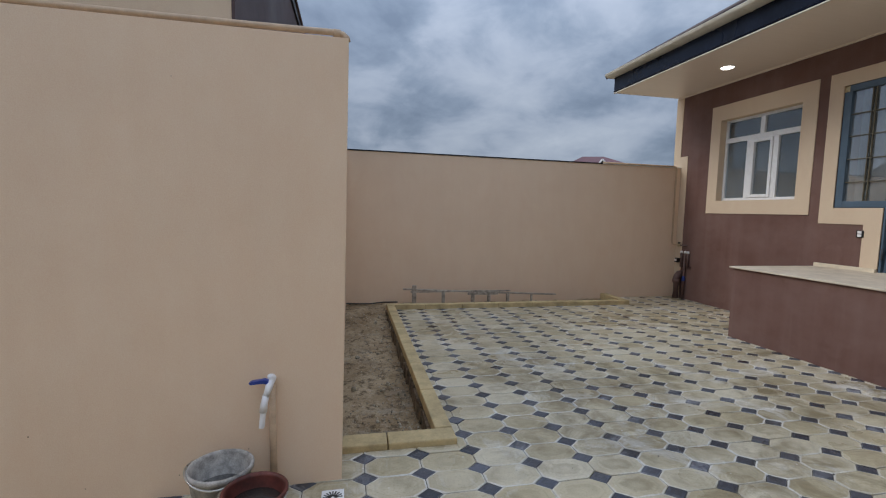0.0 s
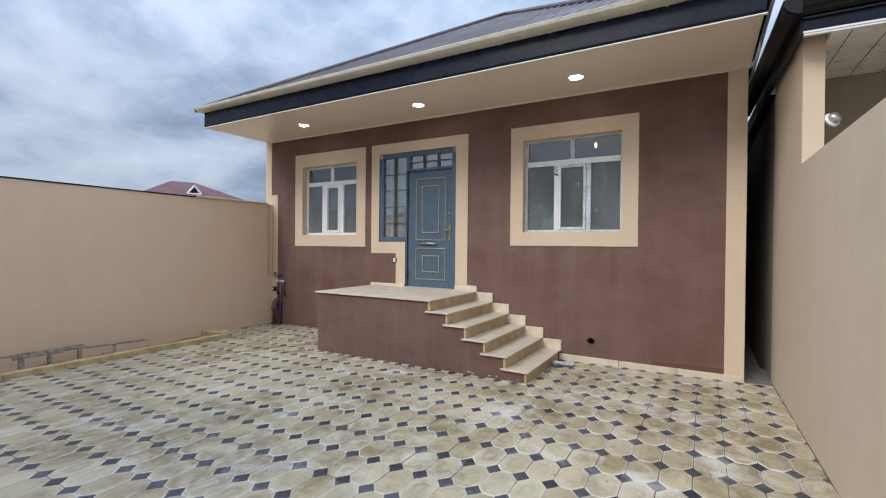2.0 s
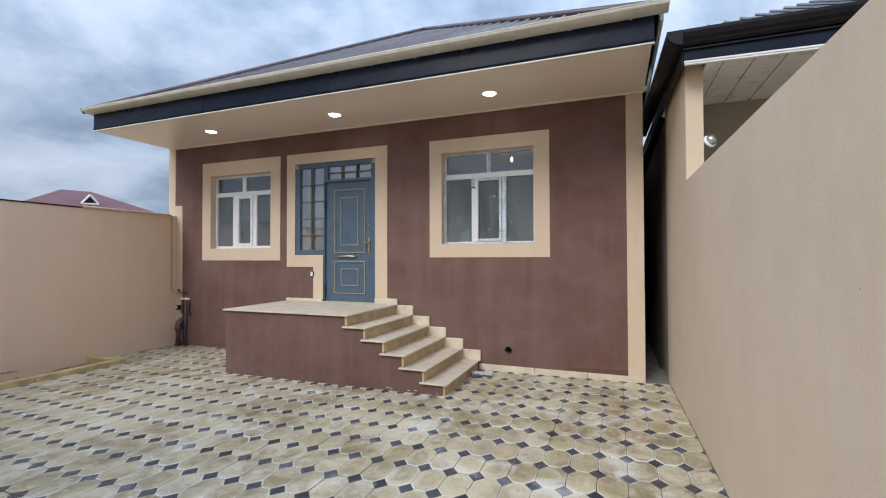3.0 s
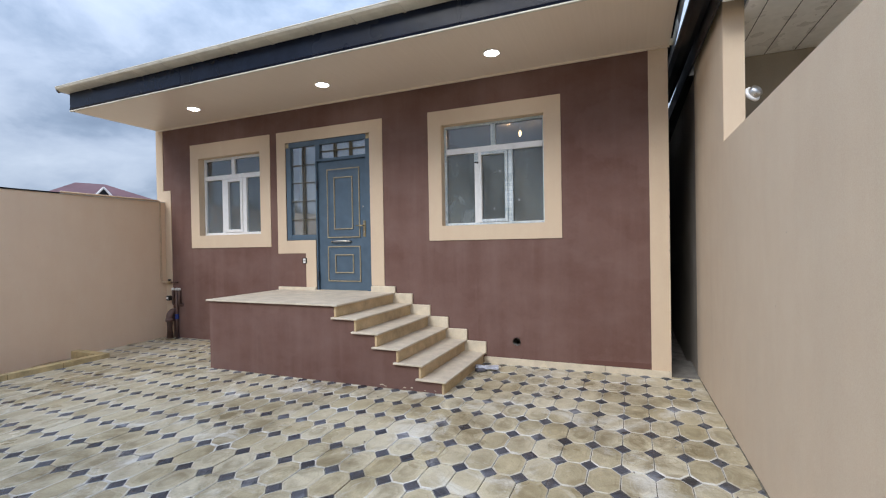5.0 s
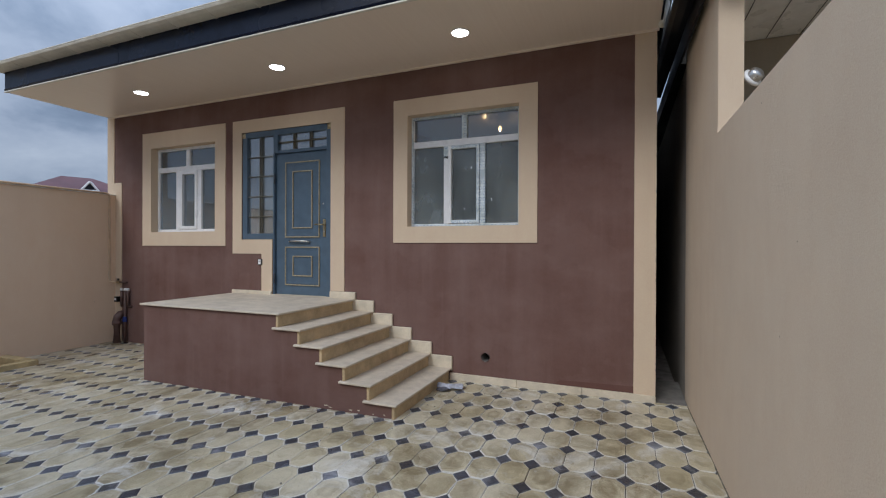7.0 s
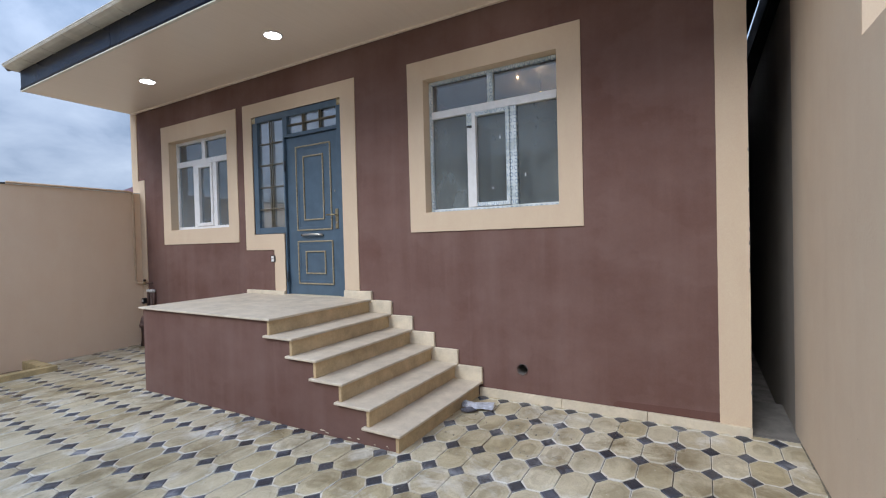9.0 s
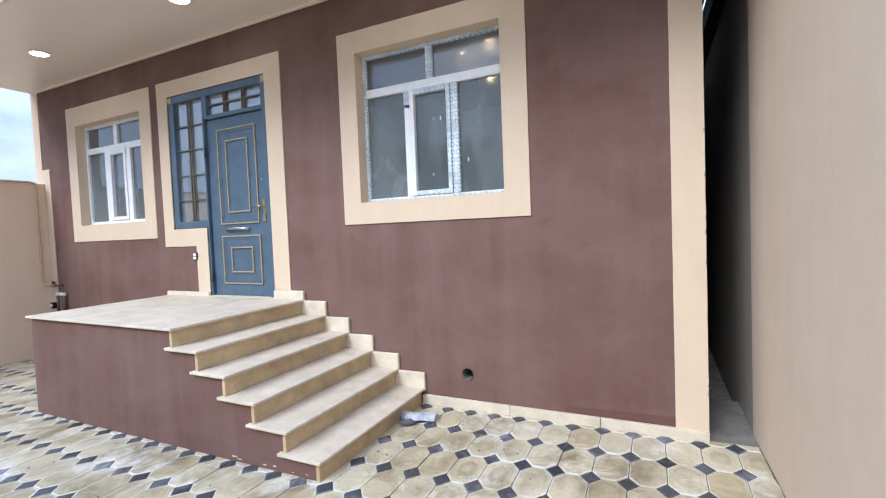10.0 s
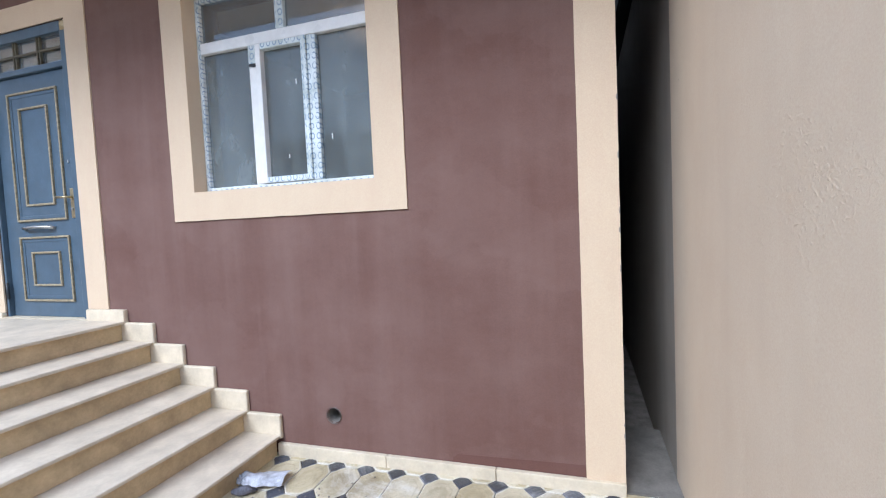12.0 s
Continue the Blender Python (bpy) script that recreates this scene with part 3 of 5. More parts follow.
# rooms behind the windows
for name, y0, y1 in (("room_a", -0.3, 3.2), ("room_b", 5.1, 7.8), ("hall", 3.3, 5.0)):
    floor_z = 0.93
    structure("floor_" + name, boxm(F + 0.345, 10.5, y0, y1, floor_z - 0.1, floor_z), M_CONCRETE, "bare floor of a room", "floor")
    structure("ceiling_" + name, boxm(F + 0.345, 10.5, y0, y1, 3.76, 3.84), M_DIMWALL if name == "hall" else M_WHITE, "white ceiling of a room", "ceiling")
    structure("wall_" + name, box(box(boxm(10.5, 10.6, y0, y1, floor_z, 3.76), F + 0.345, 10.5, y0 - 0.04, y0, floor_z, 3.76), F + 0.345, 10.5, y1, y1 + 0.04, floor_z, 3.76), M_DIMWALL, "grey plastered room walls", "wall")

# ---- roof ----
roof = thing("roof", "dark ribbed metal hip roof with cream gutter and navy fascia", "roof", kind="structure")
Z_R, X_R, YR0, YR1 = 4.205, 4.86, -0.80, 8.24
APEX = Vector((9.43, 3.77, 6.96))
BACK = Vector((13.6, 3.77, 6.96))
c = [Vector((X_R, YR0, Z_R)), Vector((X_R, YR1, Z_R)), Vector((18.0, YR1, Z_R)), Vector((18.0, YR0, Z_R))]
bm = bmesh.new()
vs = [bm.verts.new(p) for p in (*c, APEX, BACK)]
for f in ((0, 1, 4), (1, 2, 5, 4), (2, 3, 5), (3, 0, 4, 5)):
    bm.faces.new([vs[i] for i in f])
part("roof_sheet", bm, M_ROOF, roof)
bm = bmesh.new()
y = YR0 + 0.12
while y < YR1:
    s = (y - YR0) / (APEX.y - YR0) if y < APEX.y else (YR1 - y) / (YR1 - APEX.y)
    a, b = Vector((X_R, y, Z_R)), Vector((X_R + (APEX.x - X_R) * s, y, Z_R + (APEX.z - Z_R) * s))
    up = Vector((-0.52, 0, 0.85)) * 0.022
    pts = [a + Vector((0, -0.035, 0)), a + Vector((0, -0.015, 0)) + up, a + Vector((0, 0.015, 0)) + up, a + Vector((0, 0.035, 0))]
    q = [bm.verts.new(p) for p in pts] + [bm.verts.new(p + (b - a)) for p in pts]
    for i in range(3):
        bm.faces.new((q[i], q[i + 1], q[i + 5], q[i + 4]))
    bm.faces.new(q[:4])
    y += 0.19
part("roof_rib", bm, M_ROOF, roof)
for a in (c[0], c[1]):
    part("hip_cap", tubem([a + Vector((0, 0, 0.02)), APEX + Vector((0, 0, 0.03))], 0.05, 6), M_ROOF, roof, smoothed=True)
part("hip_cap", tubem([APEX + Vector((0, 0, 0.03)), BACK + Vector((0, 0, 0.03))], 0.05, 6), M_ROOF, roof)
# fascia in overlapping sheets
cuts = [-0.71, 1.35, 3.4, 5.55, 7.1, 8.10]
for i, (a, b) in enumerate(zip(cuts, cuts[1:])):
    o = 0.003 * (i % 2)
    part("fascia_sheet", prism(bmesh.new(), [(X_E - o, SOFFIT + 0.012), (X_E - o - 0.012, SOFFIT + 0.04), (X_E - o, SOFFIT + 0.05), (X_E - o, 4.25), (X_E + 0.02, 4.25), (X_E + 0.02, SOFFIT + 0.012)], 1, a, b + 0.01), M_FASCIA, roof)
for ya, yb in ((-0.71, -0.69), (8.08, 8.105)):
    part("fascia_sheet", boxm(X_E + 0.021, 17.4, ya, yb, SOFFIT + 0.005, 4.25), M_FASCIA, roof)
part("side_trim", boxm(4.975, 17.4, -0.80, -0.765, 4.12, 4.235), M_GUTTER, roof)
part("soffit_trim", boxm(X_E - 0.012, X_E + 0.02, -0.715, 8.105, SOFFIT - 0.004, SOFFIT + 0.0105), M_GUTTER, roof)
soffit = structure("ceiling_eave", boxm(X_E + 0.021, F - 0.001, -0.689, 8.079, SOFFIT, SOFFIT + 0.02), M_SOFFIT, "glossy beige plastic eave lining with three round lights", "ceiling")
part("soffit_edge", boxm(F - 0.04, F - 0.013, -0.689, 8.079, SOFFIT - 0.022, SOFFIT - 0.0005), M_SOFFIT, roof)

gutter = part("gutter", prism(bmesh.new(), [(4.968, 4.250), (4.80, 4.240), (4.792, 4.222), (4.803, 4.204), (4.85, 4.188), (4.91, 4.181), (4.968, 4.182)], 1, -0.84, 8.15), M_GUTTER, roof, "cream plastic half-round gutter")
part("gutter_lip", tubem([(4.797, -0.84, 4.240), (4.797, 8.15, 4.240)], 0.010, 8), M_GUTTER, gutter, smoothed=True)
y = -0.5
while y < 8.1:
    part("gutter_bracket", prism(bmesh.new(), [(4.97, 4.173), (4.91, 4.175), (4.848, 4.182), (4.799, 4.201), (4.787, 4.222), (4.793, 4.224), (4.804, 4.205), (4.85, 4.189), (4.91, 4.182), (4.97, 4.183)], 1, y, y + 0.022), M_GUTTER, gutter)
    y += 0.62
part("downpipe_outlet", tubem([(6.2, -0.74, 4.16), (6.2, -0.74, 4.02), (6.25, -0.71, 3.92), (6.3, -0.70, 3.86)], 0.03, 10), M_GUTTER, roof, smoothed=True)

# ---- lights under the eave ----
def downlight(x, y, z, group):
    t = tagged(new("ceiling_light"), "round white surface downlight, lit, under the beige eave", "ceiling light", group)
    part("housing", lathe(bmesh.new(), [(0.098, 0.0), (0.102, -0.006), (0.098, -0.012), (0.090, -0.013), (0.0885, -0.010), (0.0885, 0.0)][::-1], (x, y, z)), M_WHITE, t, smoothed=True)
    part("diffuser", lathe(bmesh.new(), [(0.088, -0.002), (0.088, -0.012), (0.06, -0.016), (0.02, -0.017)], (x, y, z)), M_LED, t, "glowing white diffuser", smoothed=True)
for y in (1.242, 3.687, 6.221):
    downlight(5.717, y, SOFFIT - 0.0005, "lights under the eave")

# ---- entrance stairs ----
stairs = thing("entrance_stairs", "brown plinth stairs clad in pale limestone treads", "stairs")
NOSE = [2.97, 2.69, 2.412, 2.137, 1.858, 1.585]
TOP = [0.938, 0.786, 0.630, 0.472, 0.316, 0.162]
T = 0.023
outline = [(5.10, -0.1), (5.10, TOP[0] - T)]
for i in range(6):
    outline.append((NOSE[i] + 0.062, TOP[i] - T))
    if i < 5:
        outline.append((NOSE[i] + 0.062, TOP[i + 1] - T))
outline.append((NOSE[5] + 0.062, -0.1))
part("plinth", prism(bmesh.new(), outline, 0, 5.0, F - 0.001), M_BROWN, stairs, "dark brown painted plinth")
part("platform_slab", boxm(4.965, F - 0.035, NOSE[0], 5.135, TOP[0] - T + 0.001, TOP[0], bevel=0.006), M_TREAD, stairs, "pale limestone landing slab")
for i in range(1, 6):
    part("tread", boxm(4.962, F - 0.035, NOSE[i], NOSE[i - 1] + 0.092, TOP[i] - T + 0.001, TOP[i], bevel=0.006), M_TREAD, stairs)
for i in range(6):
    low = TOP[i + 1] + 0.0005 if i < 5 else -0.02
    part("riser", boxm(4.992, F - 0.035, NOSE[i] + 0.032, NOSE[i] + 0.061, low, TOP[i] - T, bevel=0.003), M_RISER, stairs, "yellowish limestone riser")
for i in range(1, 6):
    part("skirting_stone", boxm(F - 0.034, F + 0.001, NOSE[i] - 0.005, NOSE[i - 1] + 0.055, TOP[i] - 0.03, TOP[i] + 0.142, bevel=0.01), M_STONE, stairs)
part("skirting_stone", boxm(F - 0.040, F + 0.001, NOSE[0] - 0.005, 3.378, TOP[0] - 0.03, 1.028, bevel=0.01), M_STONE, stairs)
part("skirting_stone", boxm(F - 0.040, F + 0.001, 4.407, 5.165, TOP[0] - 0.03, 0.985, bevel=0.01), M_STONE, stairs)

skirt = thing("baseboard", "pale limestone skirting at the foot of the brown wall", "baseboard", kind="structure")
edge = [-0.672, 0.06, 0.78, 1.61]
for a, b in zip(edge, edge[1:]):
    part("skirting_stone", boxm(F - 0.036, F - 0.001, a + 0.0015, b - 0.0015, -0.02, 0.102, bevel=0.005), M_STONE, skirt)

# brushed cut-in of fresher paint above the skirting
bm = prism(bmesh.new(), hand_edge((-0.46, 0.1025), (0.34, 0.1025), False) + [(0.34, 0.1025), (0.33, 0.135)] + hand_edge((0.30, 0.155), (-0.46, 0.172), True) + [(-0.46, 0.172)], 0, F - 0.0015, F + 0.002)
part("cut_in_paint", bm, painted("fresh_brown_paint", (0.122, 0.06, 0.049), (0.165, 0.095, 0.082), 0.2, 0.3), front, "darker fresh brush marks")

# chipped paint along the foot of the plinth
rc = random.Random(3)
for k in range(7):
    y, z, r = rc.uniform(1.66, 2.45), 0.02 + rc.uniform(0, 0.03), rc.uniform(0.003, 0.012)
    bm = bmesh.new()
    n = 7
    ring = [bm.verts.new((4.9985, y + r * rc.uniform(0.8, 3.2) * math.cos(2 * math.pi * i / n), z + 0.5 * r * rc.uniform(0.5, 1.3) * math.sin(2 * math.pi * i / n))) for i in range(n)]
    bm.faces.new(ring)
    part("paint_chip", bm, M_STONE, stairs, "pale chip in the brown paint")

# mortar fillet where the paving meets the side wall
bm = bmesh.new()
prev = None
rf = random.Random(9)
x = -3.0
while x < 6.45:
    w = 0.008 + rf.uniform(-0.003, 0.004)
    y = side_y(x)
    cur = [bm.verts.new(p) for p in ((x, y - 0.01, gz(y) + 0.008), (x, y + w, gz(y) + 0.003), (x, y + w, gz(y) - 0.02))]
    if prev:
        bm.faces.new((prev[0], prev[1], cur[1], cur[0]))
        bm.faces.new((prev[1], prev[2], cur[2], cur[1]))
    prev = cur
    x += 0.1
structure("trim_fillet", bm, M_GROUT, "rough grey mortar line at the foot of the wall", "mortar")
BULB = (8.385, 1.523, 3.565)


# ---- windows ----
def bars(parent, name, mat, x0, x1, cells, label=""):
    for b in cells:
        part(name, boxm(x0, x1, *b, bevel=0.006), mat, parent, label)


def window(name, label, y0, y1, z0, z1, bar, mull, v1, v2, film):
    """Outer frame, transom bar, a post above it and two below, a sash between them."""
    w = thing(name, label, "window", kind="structure")
    x0, x1 = F + 0.105, F + 0.165
    fr = M_FILM if film else M_PVC
    e = 0.034 if film else 0.045
    rail = 0.042 if film else 0.05
    bars(w, "window_frame", fr, x0, x1, [(y0, y0 + e, z0, z1), (y1 - e, y1, z0, z1), (y0 + e, y1 - e, z0, z0 + e), (y0 + e, y1 - e, z1 - e, z1)], "frame with printed protective film" if film else "")
    bars(w, "transom_bar", M_PVC, x0 - 0.004, x1, [(y0 + e, y1 - e, bar[0], bar[1])])
    bars(w, "post", fr, x0 - 0.002, x1, [(mull[0], mull[1], bar[1], z1 - e)])
    bars(w, "post", M_PVC, x0 - 0.002, x1, [(v1[0], v1[1], z0 + e, bar[0])])
    bars(w, "post", fr, x0 - 0.002, x1, [(v2[0], v2[1], z0 + e, bar[0])])
    if film:
        part("film_flap", prism(bmesh.new(), [(v1[0] + 0.05, bar[0] - 0.128), (v1[0] - 0.01, bar[0] - 0.132), (v1[0] + 0.005, bar[0] - 0.158), (v1[0] + 0.062, bar[0] - 0.145)], 0, x0 - 0.012, x0 - 0.0055), M_BLACKPL, w, "torn dark flap of film")
        for dy, dz, dh in ((-0.30, -0.30, 0.03), (-0.56, -0.70, 0.03), (-0.21, -0.80, 0.02)):
            part("paint_drip", prism(bmesh.new(), [(v1[0] + dy, bar[0] + dz), (v1[0] + dy + 0.006, bar[0] + dz - 0.004), (v1[0] + dy + 0.008, bar[0] + dz + dh), (v1[0] + dy + 0.002, bar[0] + dz + dh + 0.004)], 0, x0 + 0.0285, x0 + 0.0305), M_WHITE, w, "pale drip of paint on the glass")
        part("film_strip", boxm(x0 - 0.005, x0 + 0.01, v1[0] + 0.002, v1[1] - 0.002, bar[0] - 0.13, bar[0] - 0.002), M_FILM, w)
        part("film_strip", boxm(x0 - 0.005, x0 + 0.01, (mull[0] + mull[1]) / 2, mull[1], bar[1] + 0.002, z1 - e), M_FILM, w)
    sy0, sy1, sz0, sz1 = v2[1] + 0.002, v1[0] - 0.002, z0 + e + 0.002, bar[0] - 0.002
    s = part("sash", boxm(x0 - 0.014, x1 - 0.01, sy1 - rail, sy1, sz0, sz1, bevel=0.006), M_PVC, w, "white opening sash")
    part("sash_rail", boxm(x0 - 0.014, x1 - 0.01, sy0, sy0 + rail, sz0, sz1, bevel=0.006), fr, s)
    part("sash_rail", boxm(x0 - 0.013, x1 - 0.01, sy0 + rail, sy1 - rail, sz1 - rail, sz1, bevel=0.006), fr, s)
    part("sash_rail", boxm(x0 - 0.013, x1 - 0.01, sy0 + rail, sy1 - rail, sz0, sz0 + rail, bevel=0.006), fr, s)
    for a, b, cc, d in ((y0 + e, mull[0], bar[1], z1 - e), (mull[1], y1 - e, bar[1], z1 - e), (y0 + e, v2[0], z0 + e, bar[0]), (v1[1], y1 - e, z0 + e, bar[0]), (sy0 + rail, sy1 - rail, sz0 + rail, sz1 - rail)):
        dusty = film and cc < bar[0]
        p = part("pane", boxm(x0 + 0.030, x0 + 0.036, a - 0.006, b + 0.006, cc - 0.006, d + 0.006), M_GLASS_DUSTY if dusty else M_GLASS, w, "dusty smeared pane" if dusty else "")
        p.visible_shadow = False
    part("sill_seal", tubem([(x0 + 0.005, y0, z0 - 0.008), (x0 + 0.0, (y0 + y1) / 2, z0 - 0.012), (x0 + 0.004, y1, z0 - 0.006)], 0.012, 8), M_PVC, w, smoothed=True)
    return w


window("window_1", "white plastic window with an upper light and narrow sash", 5.546, 7.004, 1.872, 3.269, (2.872, 2.955), (6.24, 6.32), (6.455, 6.555), (5.975, 6.065), False)
window("window_2", "white plastic window still wrapped in printed blue film", 0.771, 2.204, 1.897, 3.309, (2.905, 2.985), (1.447, 1.51), (1.690, 1.752), (1.208, 1.276), True)

# ---- front door ----
door = thing("door_1", "grey-blue metal front door, closed, with gold mouldings", "door", kind="structure")
xd, xf = F + 0.032, F + 0.008                # faces of the recessed leaf and of its frame


def frame_rect(name, y0, y1, z0, z1, w, x0, x1, mat, parent, label=""):
    bm = bmesh.new()
    for b in ((y0, y1, z1 - w, z1), (y0, y1, z0, z0 + w), (y0, y0 + w, z0 + w, z1 - w), (y1 - w, y1, z0 + w, z1 - w)):
        box(bm, x0, x1, *b, bevel=0.004)
    return part(name, bm, mat, parent, label)


for b in ((3.382, 3.462, 0.94, 3.342), (3.462, 4.992, 3.262, 3.342), (4.90, 4.992, 1.746, 3.262), (4.40, 4.90, 1.746, 1.83), (4.318, 4.398, 3.0, 3.262), (4.378, 4.403, 0.94, 3.0)):
    part("door_frame", boxm(xf - 0.004, xf + 0.09, *b, bevel=0.004), M_BLUE, door)
leaf = part("door_leaf", boxm(xd + 0.008, xd + 0.06, 3.468, 4.372, 0.945, 2.985, bevel=0.005), M_BLUE, door, "grey-blue painted metal leaf")
part("door_frame", boxm(xf, xf + 0.085, 3.464, 4.316, 2.99, 3.035, bevel=0.004), M_BLUE, door)
for a in ((3.595, 4.204, 1.767, 2.857), (3.722, 4.074, 1.898, 2.724), (3.593, 4.204, 1.079, 1.637), (3.72, 4.067, 1.212, 1.507)):
    frame_rect("moulding", *a, 0.017, xd - 0.008, xd + 0.012, M_GOLD, leaf, "thin gold-painted moulding")
for a in ((3.612, 4.187, 1.785, 2.84), (3.61, 4.187, 1.097, 1.62)):
    frame_rect("panel_edge", *a, 0.03, xd + 0.003, xd + 0.012, M_BLUE, leaf)
for y in (3.385, 4.935):
    bm = bmesh.new()
    v = [bm.verts.new((xf - 0.006, y + a, 3.262 + b)) for a, b in ((-0.004, 0), (0.064, 0), (0.064, 0.078), (-0.004, 0.078))]
    top = bm.verts.new((xf - 0.03, y + 0.03, 3.30))
    for i in range(4):
        bm.faces.new((v[i], v[(i + 1) % 4], top))
    bm.faces.new(v)
    part("corner_ornament", bm, M_BRASS, door, "small gold pyramid ornament")
# sidelight and fanlight
for b in ((4.398, 4.902, 1.828, 3.264), (3.46, 4.32, 3.034, 3.264)):
    p = part("pane", boxm(xf + 0.035, xf + 0.041, *b), M_GLASS_DOOR, door)
    p.visible_shadow = False
for z in (2.079, 2.377, 2.677, 2.963):
    part("glazing_bar", boxm(xf + 0.012, xf + 0.03, 4.403, 4.90, z - 0.006, z + 0.006), M_BAR, door)
for y in (4.628, 4.668):
    part("glazing_bar", boxm(xf + 0.010, xf + 0.028, y - 0.005, y + 0.005, 1.83, 3.262), M_BAR, door)
part("glazing_bar", boxm(xf + 0.012, xf + 0.03, 3.464, 4.318, 3.14, 3.156), M_BAR, door)
for y in (3.74, 4.03):
    for o in (-0.015, 0.015):
        part("glazing_bar", boxm(xf + 0.010, xf + 0.028, y + o - 0.006, y + o + 0.006, 3.036, 3.262), M_BAR, door)
part("letter_pull", tubem([(xd + 0.005, 4.135, 1.705), (xd - 0.028, 4.10, 1.712), (xd - 0.036, 3.94, 1.718), (xd - 0.028, 3.79, 1.712), (xd + 0.005, 3.755, 1.705)], 0.013, 10), M_STEEL, leaf, "polished steel pull bar", smoothed=True)
plate = part("handle_plate", boxm(xd - 0.004, xd + 0.009, 3.494, 3.538, 1.775, 2.02, bevel=0.004), M_BRASS, leaf, "brass handle plate")
part("lever", tubem([(xd, 3.516, 1.945), (xd - 0.05, 3.516, 1.945), (xd - 0.055, 3.54, 1.945), (xd - 0.052, 3.635, 1.948)], 0.010, 10), M_BRASS, plate, "brass lever", smoothed=True)
part("key_cylinder", tubem([(xd + 0.004, 3.516, 1.85), (xd - 0.012, 3.516, 1.85)], 0.012, 10), M_STEEL, plate)
part("key_cylinder", tubem([(xd + 0.008, 3.54, 2.24), (xd + 0.002, 3.54, 2.24)], 0.012, 10), M_STEEL, leaf)
for z in (1.17, 2.62):
    part("hinge", tubem([(xf - 0.004, 4.374, z - 0.07), (xf - 0.004, 4.374, z + 0.07)], 0.013, 8), M_DARKMETAL, leaf, smoothed=True)
part("threshold", boxm(F - 0.03, F + 0.06, 3.382, 4.404, 0.925, 0.944), M_STONE, door)

# ---- small fixtures on the front ----
sw = tagged(new("bell_switch"), "small white double switch in a dark frame by the door", "switch")
part("back_frame", boxm(F - 0.022, F - 0.0125, 4.585, 4.672, 1.365, 1.455, bevel=0.004), M_BLACKPL, sw)
for z in (1.373, 1.414):
    part("rocker", boxm(F - 0.030, F - 0.021, 4.605, 4.652, z, z + 0.033, bevel=0.003), M_WHITE, sw)

gas = tagged(new("gas_pipe"), "tan painted gas pipe with a brass valve at the wall corner", "pipe")
part("pipe_run", tubem([(4.7, Y_FAR - 0.03, 2.555), (6.23, Y_FAR - 0.03, 2.545), (6.275, Y_FAR - 0.03, 2.53), (6.29, Y_FAR - 0.03, 2.49), (6.29, Y_FAR - 0.03, 1.08), (6.30, Y_FAR - 0.035, 1.03), (6.33, Y_FAR - 0.07, 1.015), (6.37, 7.80, 1.012)], 0.016, 10), M_TUBE, gas, smoothed=True)
valve = part("valve", tubem([(6.37, 7.83, 1.012), (6.37, 7.80, 1.012), (6.37, 7.77, 1.012), (6.37, 7.74, 1.012)], [0.018, 0.028, 0.028, 0.018], 10), M_BRASS, gas, "brass gas valve")
part("valve_lever", boxm(6.36, 6.38, 7.76, 7.81, 1.04, 1.075, bevel=0.004), M_BLACKPL, valve)
part("pipe_run", tubem([(6.37, 7.74, 1.012), (6.37, 7.64, 1.012), (F, 7.62, 1.01)], 0.014, 10), M_BROWNPIPE, gas, smoothed=True)

for y, low in ((7.715, 0.60), (7.62, -0.03), (7.545, 0.60)):
    wp = tagged(new("water_pipe"), "brown painted riser pipe with a white plastic cap", "pipe", "capped pipes at the wall")
    part("pipe_run", tubem([(6.385, y, low), (6.385, y, 0.87)], 0.021, 10), M_BROWNPIPE, wp, smoothed=True)
    part("cap", lathe(bmesh.new(), [(0.026, 0.0), (0.026, 0.035), (0.012, 0.045)], (6.385, y, 0.865), 12), M_WHITE, wp, "white plastic cap", smoothed=True)
    if low > 0:
        part("elbow", tubem([(6.385, y, low + 0.02), (6.39, y, low), (F + 0.0, y - 0.06, low - 0.005)], 0.023, 10), M_BROWNPIPE, wp, smoothed=True)
    else:
        part("union", tubem([(6.382, y, 0.33), (6.382, y, 0.42)], 0.03, 10), M_BLUEPL, wp, "blue pipe union")
soil = tagged(new("drain_pipe"), "thick brown drain pipe with an elbow into the house wall", "pipe")
part("pipe_run", tubem([(6.31, 7.72, -0.03), (6.31, 7.72, 0.36), (6.325, 7.72, 0.42), (6.36, 7.72, 0.455), (F + 0.01, 7.72, 0.465)], 0.062, 14), M_BROWNPIPE, soil, smoothed=True)
part("collar", tubem([(6.31, 7.72, 0.29), (6.31, 7.72, 0.35)], 0.070, 14), M_BROWNPIPE, soil, smoothed=True)
mb = tagged(new("socket_box"), "small black socket box beside the pipes", "socket box")
part("box_body", boxm(6.34, 6.409, 7.775, 7.845, 0.67, 0.76, bevel=0.005), M_BLACKPL, mb)
part("socket_face", boxm(6.333, 6.341, 7.787, 7.833, 0.70, 0.74), M_WHITE, mb)

